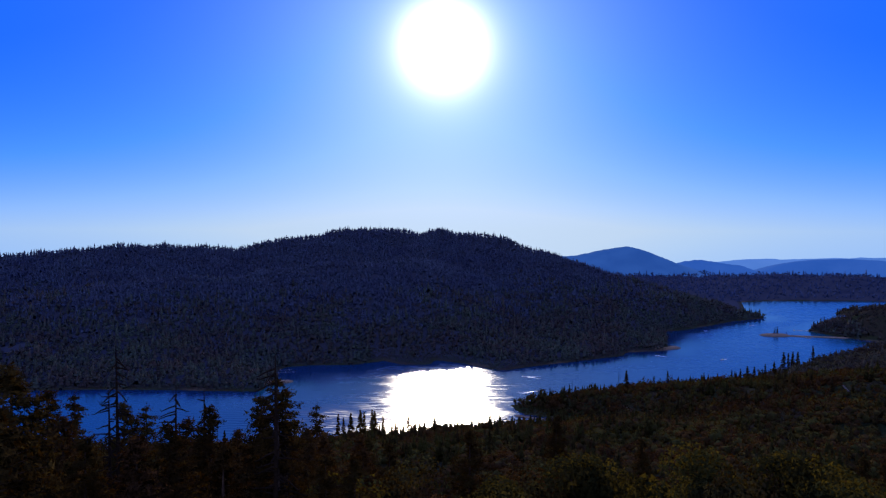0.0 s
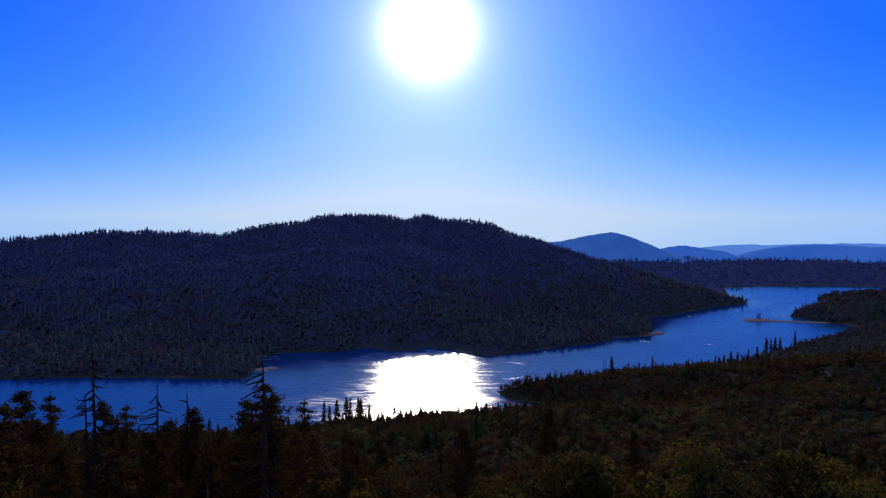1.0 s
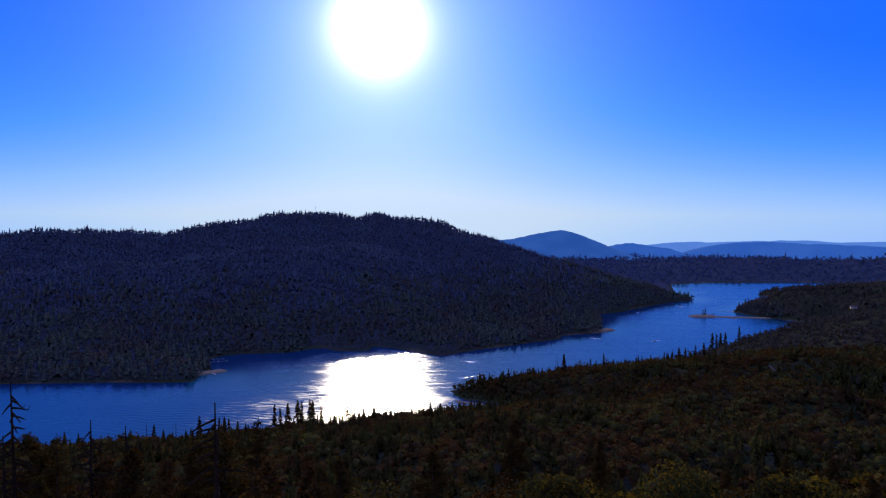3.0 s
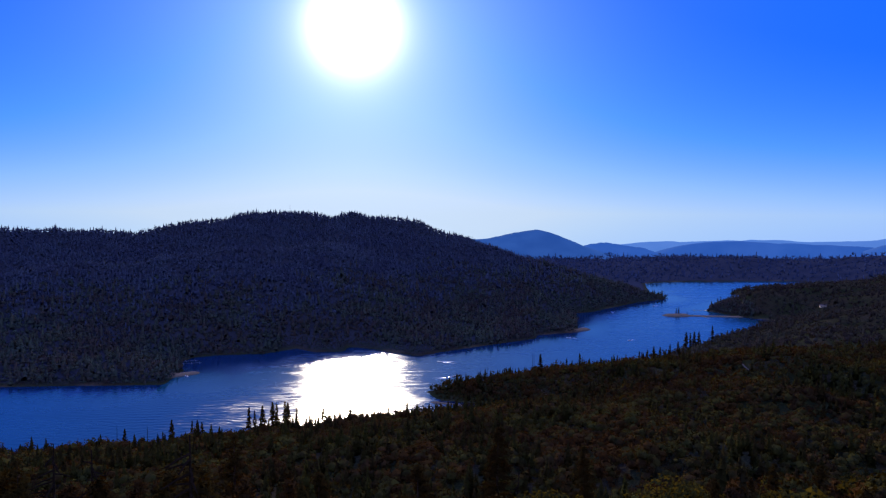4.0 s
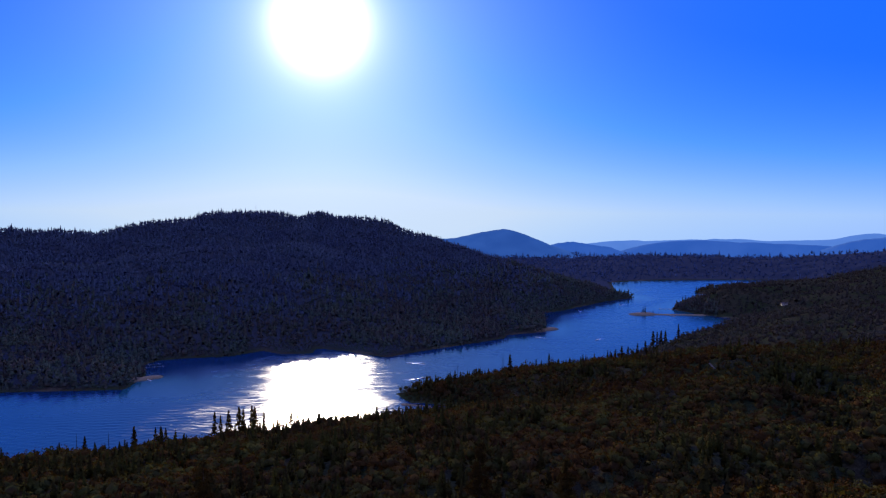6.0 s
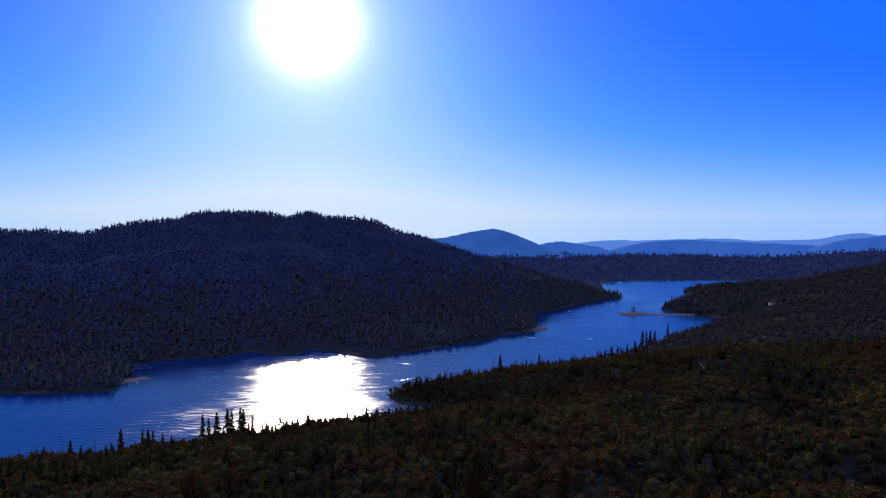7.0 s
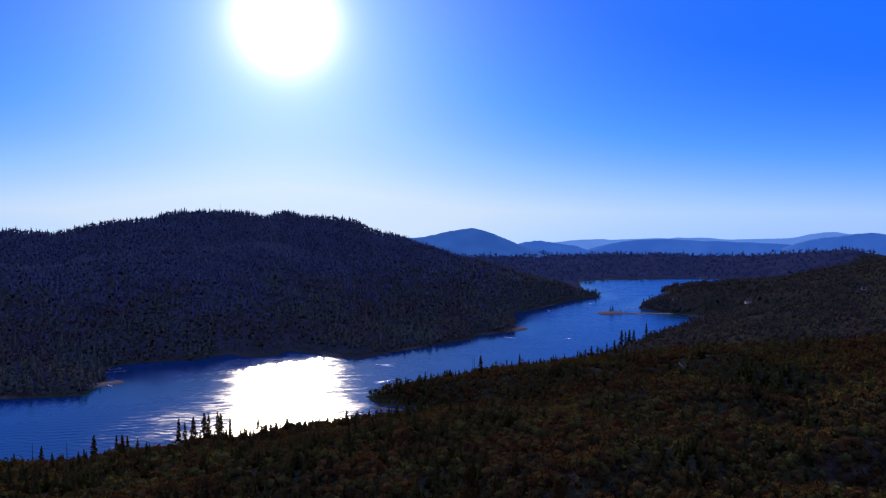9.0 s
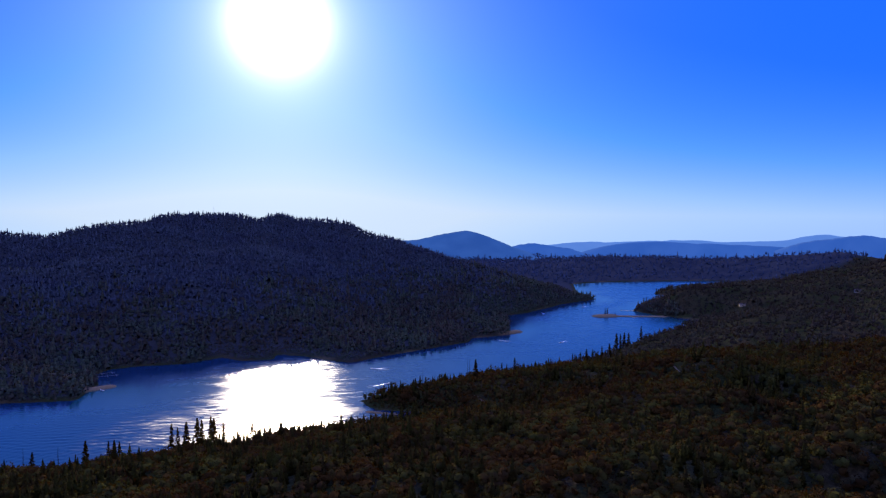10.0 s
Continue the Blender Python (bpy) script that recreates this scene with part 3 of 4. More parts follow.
def woods(name, shapes, places, mat, label, seed, even=0.0, grow=1.0):
    """A joined wood: one of the shapes at each place, turned and scaled; even leans its leaves to the canopy's surface."""
    r = np.random.RandomState(seed)
    which = r.randint(0, len(shapes), len(places))
    V, F, N, at = [], [], [], 0
    for k, (v, f) in enumerate(shapes):
        out = outward(v)
        f = facing(v, f, out)
        p = places[which == k]
        n = len(p)
        if not n:
            continue
        a = r.uniform(0, 6.28, n)
        s = r.uniform(0.72, 1.25, n) * grow * (1 + 0.2 * waves(p[:, :2], 75, 12))
        t = s * r.uniform(0.85, 1.2, n)
        c, q = np.cos(a)[:, None], np.sin(a)[:, None]
        x = (v[None, :, 0] * c - v[None, :, 1] * q) * s[:, None] + p[:, 0:1]
        y = (v[None, :, 0] * q + v[None, :, 1] * c) * s[:, None] + p[:, 1:2]
        z = v[None, :, 2] * t[:, None] + p[:, 2:3]
        V.append(np.stack([x, y, z], -1).reshape(-1, 3))
        turned = np.stack([out[None, :, 0] * c - out[None, :, 1] * q, out[None, :, 0] * q + out[None, :, 1] * c, np.broadcast_to(out[None, :, 2], x.shape)], -1)
        turned = turned * (1 - even) + slope_normals(p)[:, None, :] * even
        N.append((turned / (np.linalg.norm(turned, axis=2)[:, :, None] + 1e-6)).reshape(-1, 3))
        F.append((f[None] + (np.arange(n) * len(v))[:, None, None]).reshape(-1, 3) + at)
        at += n * len(v)
    V, F = np.concatenate(V), np.concatenate(F)
    me = bpy.data.meshes.new(name)
    me.vertices.add(len(V))
    me.vertices.foreach_set("co", V.ravel())
    me.loops.add(F.size)
    me.loops.foreach_set("vertex_index", F.ravel().astype(np.int32))
    me.polygons.add(len(F))
    me.polygons.foreach_set("loop_start", np.arange(0, F.size, 3, dtype=np.int32))
    me.materials.append(mat)
    me.update(calc_edges=True)
    soften(me, np.concatenate(N))
    ob = new(name, me)
    return tagged(ob, label, "woods", kind="stuff")


def scatter(x0, x1, y0, y1, step, seed, keep, back=2.5, above=0.7):
    """Uneven places on dry land, x, y, z, for which keep(p, d, h) holds."""
    r = np.random.RandomState(seed)
    gx, gy = np.meshgrid(np.arange(x0, x1, step), np.arange(y0, y1, step))
    p = np.stack([gx.ravel(), gy.ravel()], 1) + r.uniform(-0.5, 0.5, (gx.size, 2)) * step
    d, h = shore_distance(p), ground_height(p)
    ok = (d > back) & (h > above) & keep(p, d, h)
    for a, b, wide in CLEARINGS:
        ok &= along(p, a, b)[1] > wide
    return np.column_stack([p, h - 0.3])[ok], r


def seen_wedge(p, west=-35.0, east=48.5):
    a = np.degrees(np.arctan2(p[:, 0] - 0, p[:, 1] + 20))
    return (a > west) & (a < east)


def near_land(p):
    return (p[:, 1] < 0.62 * p[:, 0] + 1010)


r = np.random.RandomState(11)
oak_near = [far_crown(r, 260, 6.4, 10.5, -1.0, 0.44, 6, 0.66) for _ in range(8)]
oak_mid = [far_crown(r, 84, 6.4, 10.5, -1.5, 0.62, 4, 0.72) for _ in range(8)]
pine_mid = [skirted_crown(r, 8, 7, 4.2, 17.0, -0.5, 70, 0.55) for _ in range(6)]
oak_far = [far_crown(r, 34, 6.0, 10.5, -1.0, 0.9, 4, 0.66, 1) for _ in range(8)]
pine_far = [skirted_crown(r, 5, 6, 4.6, 15.0, -1.5, 14, 0.8) for _ in range(8)]

# the near slope, 160 m and more from the air
P, r = scatter(-700, 1250, 60, 1300, 9.0, 21, lambda p, d, h: near_land(p) & seen_wedge(p) & (np.hypot(p[:, 0], p[:, 1]) > 205) & (np.hypot(p[:, 0], p[:, 1]) < 1150))
mix = waves(P[:, :2], 150, 8) * 0.35 + r.uniform(0, 1, len(P))
shore_near = shore_distance(P[:, :2])
pines = (mix > np.where(P[:, 0] < 120, 0.72, 0.9)) | ((shore_near < 20) & (mix > 0.8))
rust = (mix < 0.2) & ~pines
far_off = np.hypot(P[:, 0], P[:, 1])
close, away = far_off < 480, far_off > 820
middle = ~close & ~away
woods("oak_wood", oak_near, P[~pines & ~rust & close], OAK, "dense olive-brown oak canopy on the near slope", 31, 0.4, 1.12)
woods("dry_oak_wood", oak_near, P[rust & close], RUST, "rust-brown dry oaks among the green canopy", 32, 0.4, 1.12)
woods("lower_oak_wood", oak_mid, P[~pines & ~rust & middle], OAK, "olive-brown oak canopy lower on the near slope", 46, 0.4, 1.12)
woods("dry_lower_oak_wood", oak_mid, P[rust & middle], RUST, "rust-brown dry oaks lower on the near slope", 47, 0.4, 1.12)
woods("shore_oak_wood", oak_far, P[~pines & ~rust & away], OAK, "olive-brown oaks above the near shore", 41, 0.4, 1.2)
woods("dry_shore_oak_wood", oak_far, P[rust & away], RUST, "rust-brown dry oaks above the near shore", 42, 0.4, 1.2)
woods("pine_wood", pine_mid, P[pines], MID_PINE, "dark pines standing among the oaks", 33)
# the wooded east shore
P, r = scatter(0, 2300, 300, 2500, 15, 22, lambda p, d, h: near_land(p) & seen_wedge(p) & (np.hypot(p[:, 0], p[:, 1]) >= 1150) | (~near_land(p) & (p[:, 0] > 0.42 * p[:, 1] + 130) & (p[:, 1] < 2300) & (p[:, 1] < 2.2 * p[:, 0]) & seen_wedge(p) & (d < 900) & (p[:, 0] > 880)))
mix = r.uniform(0, 1, len(P))
woods("east_shore_wood", oak_far, P[mix < 0.72], HAZED_EAST_OAK, "mixed wood on the low eastern shore", 34, 0.4, 1.15)
woods("east_shore_pines", pine_far, P[mix >= 0.72], HAZED_EAST_OAK, "dark pines on the low eastern shore", 35, 0.4)
# the mountain across the lake, lake side and crest
P, r = scatter(-1650, 1000, 1080, 2560, 9.4, 23, lambda p, d, h: ~near_land(p) & seen_wedge(p) & (p[:, 1] < np.interp(p[:, 0], [-1700, -1233, -983, -780, -678, -371, -222, 0, 123, 293, 535, 673, 930], [1850, 1960, 2100, 2240, 2325, 2395, 2515, 2425, 2320, 2210, 2120, 2100, 2060]) + 25) & ((d > 34) | (np.abs(p[:, 0]) > 135)))
# above about 74 m: more conifers, and the stronger haze tint
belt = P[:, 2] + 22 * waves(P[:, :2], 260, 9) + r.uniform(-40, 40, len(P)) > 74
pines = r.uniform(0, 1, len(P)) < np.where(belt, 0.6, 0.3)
woods("mountain_oak_wood", oak_far, P[~pines & ~belt], HAZED_OAK, "oak wood on the shaded mountain foot across the lake", 36, 0.45, 1.2)
woods("mountain_foot_pines", pine_far, P[pines & ~belt], HAZED_OAK, "pines among the oaks of the mountain foot, grey-green with haze", 43, 0.45, 1.15)
woods("mountain_crest_wood", oak_far, P[~pines & belt], HAZED_FIR, "round-topped wood on the upper mountain, tinted blue with haze", 44, 0.45, 1.2)
woods("mountain_pine_wood", pine_far, P[pines & belt], HAZED_FIR, "dark conifer forest covering the upper mountain", 37, 0.45, 1.0)
# the low ridge behind the lake's far end
P, r = scatter(300, 3000, 2080, 4000, 30, 24, lambda p, d, h: ~near_land(p) & seen_wedge(p, 5) & (d < 2300) & (p[:, 1] > 2150) & (p[:, 1] + 0.55 * p[:, 0] > 2950))
few = r.uniform(0, 1, len(P)) < 0.35
woods("far_ridge_pines", pine_far, P[few], HAZED_RIDGE_FIR, "conifers on the low ridge behind the lake", 38, 0.45, 1.3)
woods("far_ridge_wood", oak_far, P[~few], HAZED_RIDGE_FIR, "forest on the low ridge behind the lake", 45, 0.45, 1.4)
# bushes down to the water on the far shore
thicket = [far_crown(r, 12, 2.6, 4.2, -0.5, 0.8, 1) for _ in range(5)]
P, r = scatter(-750, 1000, 1050, 2100, 5.0, 25, lambda p, d, h: ~near_land(p) & seen_wedge(p) & (d < np.where(np.abs(p[:, 0]) < 160, 40, 22)) & ((d > 4) | (np.abs(p[:, 0]) > 150)) & (p[:, 0] < 960), 0.6, 0.15)
woods("shore_thicket", thicket, P, HAZED_OAK, "low bushes along the waterline of the far shore", 39, 0.6)
P, r = scatter(-420, 760, 740, 1400, 5.0, 26, lambda p, d, h: near_land(p) & seen_wedge(p) & (d < 34) & (p[:, 1] > 700), 1.5, 0.3)
woods("near_shore_thicket", thicket, P, OAK, "low bushes above the water on the near shore", 48, 0.4)


# ---- single trees near the air and along the shores ----
def tree_thing(name, label, category, group):
    root = new(name)
    root.empty_display_size = 1.0
    return tagged(root, label, category, group)


def crown_part(name, leaves, mat, parent):
    out = outward(leaves[0])
    ob = part(name, leaves[0], facing(leaves[0], leaves[1], out), mat, parent)
    ob["kind"] = "stuff"
    soften(ob.data, out)
    return ob


def make_oak(seed, label, mat, n=6500, size=0.165):
    """A broad oak about 12 m high: a short forked trunk, limbs, and a lumpy crown."""
    r = np.random.RandomState(seed)
    root = tree_thing("oak_tree", label, "tree", "oaks on the near slope")
    c, q = lumps(r, 9, 5.2, 12.0, 2.5)
    fork = np.array([r.uniform(-0.3, 0.3), r.uniform(-0.3, 0.3), 3.0])
    part("trunk", *rod([(0, 0, -0.8), (0.05, 0, 1.2), fork], (0.42, 0.34, 0.28), 7), BARK, root)
    limbs = []
    for k in range(6):
        mid = fork * 0.45 + c[k] * 0.55 + (0, 0, -0.5)
        limbs.append(rod([fork, mid, c[k]], (0.2, 0.13, 0.05), 5))
    part("branchwork", *join(limbs), BARK, root)["kind"] = "stuff"
    p, d = crown_points(r, n, c, q)
    crown_part("crown", tri_leaves(r, p, size, out=d), mat, root)
    return root


def make_pine(seed, label, mat, high=22.0, radius=3.2, base=5.0, gap=0.12, n=34, size=0.17, sprays=3.0, taper=0.95, group="pines on the near slope"):
    """A conifer: a straight tapered trunk, drooping limbs in tiers, sprays of needles."""
    r = np.random.RandomState(seed)
    root = tree_thing("pine_tree", label, "tree", group)
    part("trunk", *rod([(0, 0, -1.0), (0.05, 0, high * 0.4), (0.0, 0.05, high * 0.8), (0, 0, high * 0.99)], (0.36, 0.27, 0.12, 0.02), 7), BARK, root)
    limbs, pts = [], []
    for k in range(n):
        f = (k + r.uniform(-0.4, 0.4)) / n
        z = base + (high - base) * f
        reach = (radius * (1 - f) ** taper + 0.2) * r.uniform(0.72, 1.1)
        for j in range(5):
            if r.uniform() < gap:
                continue
            a = r.uniform(0, 6.28)
            l = reach * r.uniform(0.7, 1.08)
            tip = np.array([np.cos(a) * l, np.sin(a) * l, z - l * r.uniform(0.1, 0.45) * (1 - f) + 0.25 * l * f])
            limbs.append(rod([(0, 0, z), tip], (0.06 * (1.2 - f), 0.012), 3))
            m = int(sprays * max(4, int(15 * l / radius) + 3))
            t = r.uniform(0.25, 1.05, m)[:, None]
            pts.append(np.array([0, 0, z]) * (1 - t) + tip * t + r.randn(m, 3) * (0.2, 0.2, 0.13))
    part("branchwork", *join(limbs), BARK, root)["kind"] = "stuff"
    pts.append(np.column_stack([r.randn(6) * 0.06, r.randn(6) * 0.06, high - np.linspace(-0.2, 1.2, 6)]))
    pts = np.concatenate(pts)
    crown_part("crown", tri_leaves(r, pts, size, 0.5, 0.45, out=axis_out(pts)), mat, root)
    return root


def make_snag(seed, label, high=26.0, branches=18, reach=2.6, low=0.45, lean=0.0):
    """A dead conifer: a bare tapered trunk and crooked bare branches, each a part of its own."""
    r = np.random.RandomState(seed)
    root = tree_thing("dead_tree", label, "dead tree", "bare snags on the near slope")
    part("trunk", *rod([(0, 0, -1), (0.1, 0, high * 0.35), (lean * 0.5, 0.1, high * 0.7), (lean, 0.0, high)], (0.34, 0.27, 0.17, 0.04), 8), DEADWOOD, root)
    for k in range(branches):
        f = low + (0.97 - low) * k / branches
        z = high * f
        x0 = lean * max(0, f - 0.3) * 1.3
        a = r.uniform(0, 6.28)
        l = reach * (1.15 - f) ** 0.5 * r.uniform(0.5, 1.2)
        d = np.array([np.cos(a), np.sin(a), 0])
        droop = r.uniform(-0.75, 0.1)
        at = np.array([x0, 0, z])
        pts = [at, at + d * l * 0.45 + (0, 0, droop * l * 0.3), at + d * l * 0.85 + (0, 0, droop * l * 0.75), at + d * l + (0, 0, droop * l * 0.6 + r.uniform(-0.2, 0.4))]
        part("branch", *rod(pts, (0.09, 0.065, 0.045, 0.02), 5), DEADWOOD, root)
    return root


def stand(ob, x, y, high, own, turn=0.0, wide=None):
    """Puts a tree on the ground there, grown to that height."""
    s = high / own
    w = s if wide is None else wide
    ob.matrix_basis = Matrix.LocRotScale((x, y, float(ground_height([(x, y)])[0])), Euler((0, 0, turn)), (w, w, s))
    return ob


def stand_copy(ob, x, y, high, own, turn=0.0, wide=None):
    s = high / own
    w = s if wide is None else wide
    made = copy_thing(ob, pose(0, 0, 0))
    made.matrix_basis = Matrix.LocRotScale((x, y, float(ground_height([(x, y)])[0])), Euler((0, 0, turn)), (w, w, s))
    return made


OAK_LABELS = (("broad yellow-green oak in backlit late sun", SUNNY_OAK), ("round-crowned oak with olive-green leaves", OAK), ("rust-brown oak with dry leaves", RUST), ("spreading yellow-green oak beside the pines", SUNNY_OAK))
OAK_TYPES = [make_oak(41 + k, *both) for k, both in enumerate(OAK_LABELS)]
OAK_LIGHT = [make_oak(46 + k, *both, 1100, 0.42) for k, both in enumerate(OAK_LABELS)]
PINE_HIGH = (22.0, 24.0, 22.0, 20.0, 21.0)


def pine_set(seed, size, sprays):
    return [make_pine(seed, "dark green pine with drooping limbs", PINE, 22.0, 6.4, 2.0, 0.06, 46, size, sprays, 0.8), make_pine(seed + 1, "tall narrow dark pine", PINE, 24.0, 5.2, 3.0, 0.1, 46, size, sprays, 0.8),
            make_pine(seed + 2, "thin ragged pine with gaps in its crown", PINE, 22.0, 4.2, 6.0, 0.35, 28, size, sprays, 0.7), make_pine(seed + 3, "dense dark conifer with a pointed tip", PINE, 20.0, 7.2, 0.5, 0.02, 48, size, sprays, 0.8),
            make_pine(seed + 4, "browning pine with dry needles", RUST, 21.0, 6.6, 1.5, 0.08, 46, size, sprays, 0.8)]


PINE_TYPES, PINE_LIGHT = pine_set(51, 0.18, 7.5), pine_set(91, 0.4, 1.6)
SNAGS = [make_snag(61, "bare dead pine taller than the wood around it", 26, 58, 3.2, 0.35), make_snag(62, "broken-topped dead pine with drooping bare branches", 24, 40, 3.4, 0.5),
         make_snag(63, "slender leaning dead pine with few branches", 24, 34, 2.8, 0.45, 1.0)]

# the trees that stand out: kind, x, y, height
NEAR_PINES = [(3, -39.6, 63.7, 32.6), (0, -56.9, 100, 32.7), (2, -52.5, 98.9, 31.6), (3, -50.1, 109.1, 30.3), (2, -46.4, 108.5, 29.7), (3, -28, 83.4, 27.1), (0, -20.3, 77.4, 27.5), (2, -16.6, 73.1, 28.2), (2, -26.1, 143.6, 35.6), (3, 4.8, 119.9, 25.4), (1, 29.2, 177.6, 41.5), (1, 55.5, 192.1, 32.2), (4, -34.7, 93.8, 26.7), (4, -48.1, 87.7, 28.1), (0, -15.1, 129.1, 25.8), (4, -34.1, 115.1, 25.4), (3, -11.4, 149.6, 29.3), (3, -26.4, 67, 25.9), (4, -26.7, 60.3, 25.8), (0, -32.1, 62.2, 26), (3, -33.7, 52.1, 30.5), (3, -19.3, 61, 24.1), (2, -16, 67.1, 29.6), (4, -17.2, 88.3, 23.8), (0, -40.6, 68.9, 27)]
NEAR_SNAGS = [(0, -38.3, 81.4, 35.3), (1, -39.9, 82.9, 30.2), (1, -35.5, 92.4, 31.2), (2, -31, 90.9, 29.8), (0, -15.7, 65.1, 31.8), (2, 26.2, 147.7, 25.6), (0, -15.7, 68.2, 27.8)]
NEAR_OAKS = [(1, 14.6, 114.1, 21.4), (0, 23.8, 109.4, 21.3), (3, 41, 101, 18.9), (0, 47.5, 91.4, 19), (3, -47.3, 93.7, 22.7), (0, -52.8, 90.7, 21.8), (1, -7.1, 112.8, 20.8), (3, -15.2, 83.6, 18.3), (1, 41.4, 91, 16.8), (0, 48, 82, 15.8), (3, 6, 94.8, 17.2)]
used = set()


def plant(types, highs, k, x, y, high, turn, wide=None):
    if (id(types), k) in used:
        return stand_copy(types[k], x, y, high, highs[k], turn, wide)
    used.add((id(types), k))
    return stand(types[k], x, y, high, highs[k], turn, wide)


r = np.random.RandomState(71)
taken = []
for k, x, y, high in NEAR_PINES:
    plant(PINE_TYPES, PINE_HIGH, k, x, y, high, r.uniform(0, 6.28))
    taken.append((x, y))
for k, x, y, high in NEAR_SNAGS:
    plant(SNAGS, (26, 24, 24), k, x, y, high, r.uniform(0, 6.28), 1.15)
    taken.append((x, y))
for k, x, y, high in NEAR_OAKS:
    plant(OAK_TYPES, (12, 12, 12, 12), k, x, y, high, r.uniform(0, 6.28))
    taken.append((x, y))
# the rest of the near wood, lower than those
P, r = scatter(-160, 190, 30, 230, 8.8, 72, lambda p, d, h: seen_wedge(p, -42, 54) & (np.hypot(p[:, 0], p[:, 1]) > 55) & (np.hypot(p[:, 0], p[:, 1]) <= 205))
for x, y, z in P:
    near = min((math.hypot(x - a, y - b) for a, b in taken), default=99)
    if near < 5.0:
        continue
    west = x < -0.08 * y
    close = math.hypot(x, y) < 112
    if r.uniform() < (0.82 if west else 0.2):
        k = r.choice((0, 1, 3, 3, 4, 4, 4))
        plant(PINE_TYPES if close else PINE_LIGHT, PINE_HIGH, k, x, y, r.uniform(18, 26) if west else r.uniform(10, 17), r.uniform(0, 6.28))
    else:
        plant(OAK_TYPES if close else OAK_LIGHT, (12, 12, 12, 12), r.choice((0, 1, 1, 1, 2, 2, 3)), x, y, r.uniform(9, 14.5), r.uniform(0, 6.28))

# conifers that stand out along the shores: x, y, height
SHORE_PINE = make_pine(81, "tall dark conifer at the water's edge", PINE, 24.0, 7.4, 1.0, 0.05, 30, 0.75, 2.4, 0.85, "conifers along the shore")
SHORE_SLIM = make_pine(82, "slim dark conifer at the water's edge", PINE, 24.0, 5.6, 1.0, 0.08, 28, 0.7, 2.2, 0.85, "conifers along the shore")
SHORE_SNAG = make_snag(83, "bare dead trunk at the water's edge", 24, 9, 1.6, 0.4)
SHORE_SNAG["group"] = "bare trunks along the shore"
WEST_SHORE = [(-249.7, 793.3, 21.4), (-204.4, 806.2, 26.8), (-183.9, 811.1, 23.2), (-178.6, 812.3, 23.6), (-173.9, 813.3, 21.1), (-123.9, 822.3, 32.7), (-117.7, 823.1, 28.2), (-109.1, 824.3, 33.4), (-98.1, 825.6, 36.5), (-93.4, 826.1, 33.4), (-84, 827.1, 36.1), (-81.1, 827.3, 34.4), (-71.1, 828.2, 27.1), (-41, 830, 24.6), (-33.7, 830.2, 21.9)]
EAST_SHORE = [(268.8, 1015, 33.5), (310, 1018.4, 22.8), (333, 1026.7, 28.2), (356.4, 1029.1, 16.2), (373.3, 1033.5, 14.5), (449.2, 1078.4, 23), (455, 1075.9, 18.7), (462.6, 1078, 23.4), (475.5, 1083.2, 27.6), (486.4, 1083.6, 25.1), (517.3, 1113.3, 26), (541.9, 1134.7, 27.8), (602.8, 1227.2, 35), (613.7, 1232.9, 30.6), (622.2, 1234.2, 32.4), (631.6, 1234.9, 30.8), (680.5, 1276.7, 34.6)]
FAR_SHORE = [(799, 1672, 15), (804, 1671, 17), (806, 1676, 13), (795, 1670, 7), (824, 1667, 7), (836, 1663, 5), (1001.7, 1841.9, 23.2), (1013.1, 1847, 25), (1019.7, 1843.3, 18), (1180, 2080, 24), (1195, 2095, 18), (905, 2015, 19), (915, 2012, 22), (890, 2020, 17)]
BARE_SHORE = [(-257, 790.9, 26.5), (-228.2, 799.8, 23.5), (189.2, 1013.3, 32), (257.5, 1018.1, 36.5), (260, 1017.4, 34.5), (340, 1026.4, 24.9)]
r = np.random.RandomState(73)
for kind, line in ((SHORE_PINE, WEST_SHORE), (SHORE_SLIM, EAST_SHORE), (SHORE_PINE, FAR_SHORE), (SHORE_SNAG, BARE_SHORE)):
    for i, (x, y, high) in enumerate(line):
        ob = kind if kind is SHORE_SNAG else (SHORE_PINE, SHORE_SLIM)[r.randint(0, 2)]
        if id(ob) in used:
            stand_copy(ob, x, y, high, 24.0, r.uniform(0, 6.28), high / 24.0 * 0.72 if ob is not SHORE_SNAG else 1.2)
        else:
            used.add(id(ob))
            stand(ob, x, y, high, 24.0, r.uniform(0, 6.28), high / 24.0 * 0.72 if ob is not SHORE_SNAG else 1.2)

# ---- boats, docks and houses ----
WHITE = plain("white_paint", (0.78, 0.78, 0.76), (0.86, 0.86, 0.85), 0.3, 1.5)
GLASS = plain("dark_window", (0.02, 0.025, 0.03), (0.04, 0.05, 0.06), 0.15, 1.0)
PLANKS = plain("weathered_planks", (0.12, 0.1, 0.08), (0.28, 0.24, 0.19), 0.85, 2.0)
ROOF = plain("brown_shingles", (0.08, 0.055, 0.045), (0.16, 0.11, 0.085), 0.8, 2.5)
SIDING = plain("pale_siding", (0.36, 0.3, 0.23), (0.52, 0.45, 0.36), 0.7, 2.0)
STEEL = plain("galvanised_steel", (0.3, 0.3, 0.31), (0.45, 0.45, 0.46), 0.45, 2.0, 0.8)
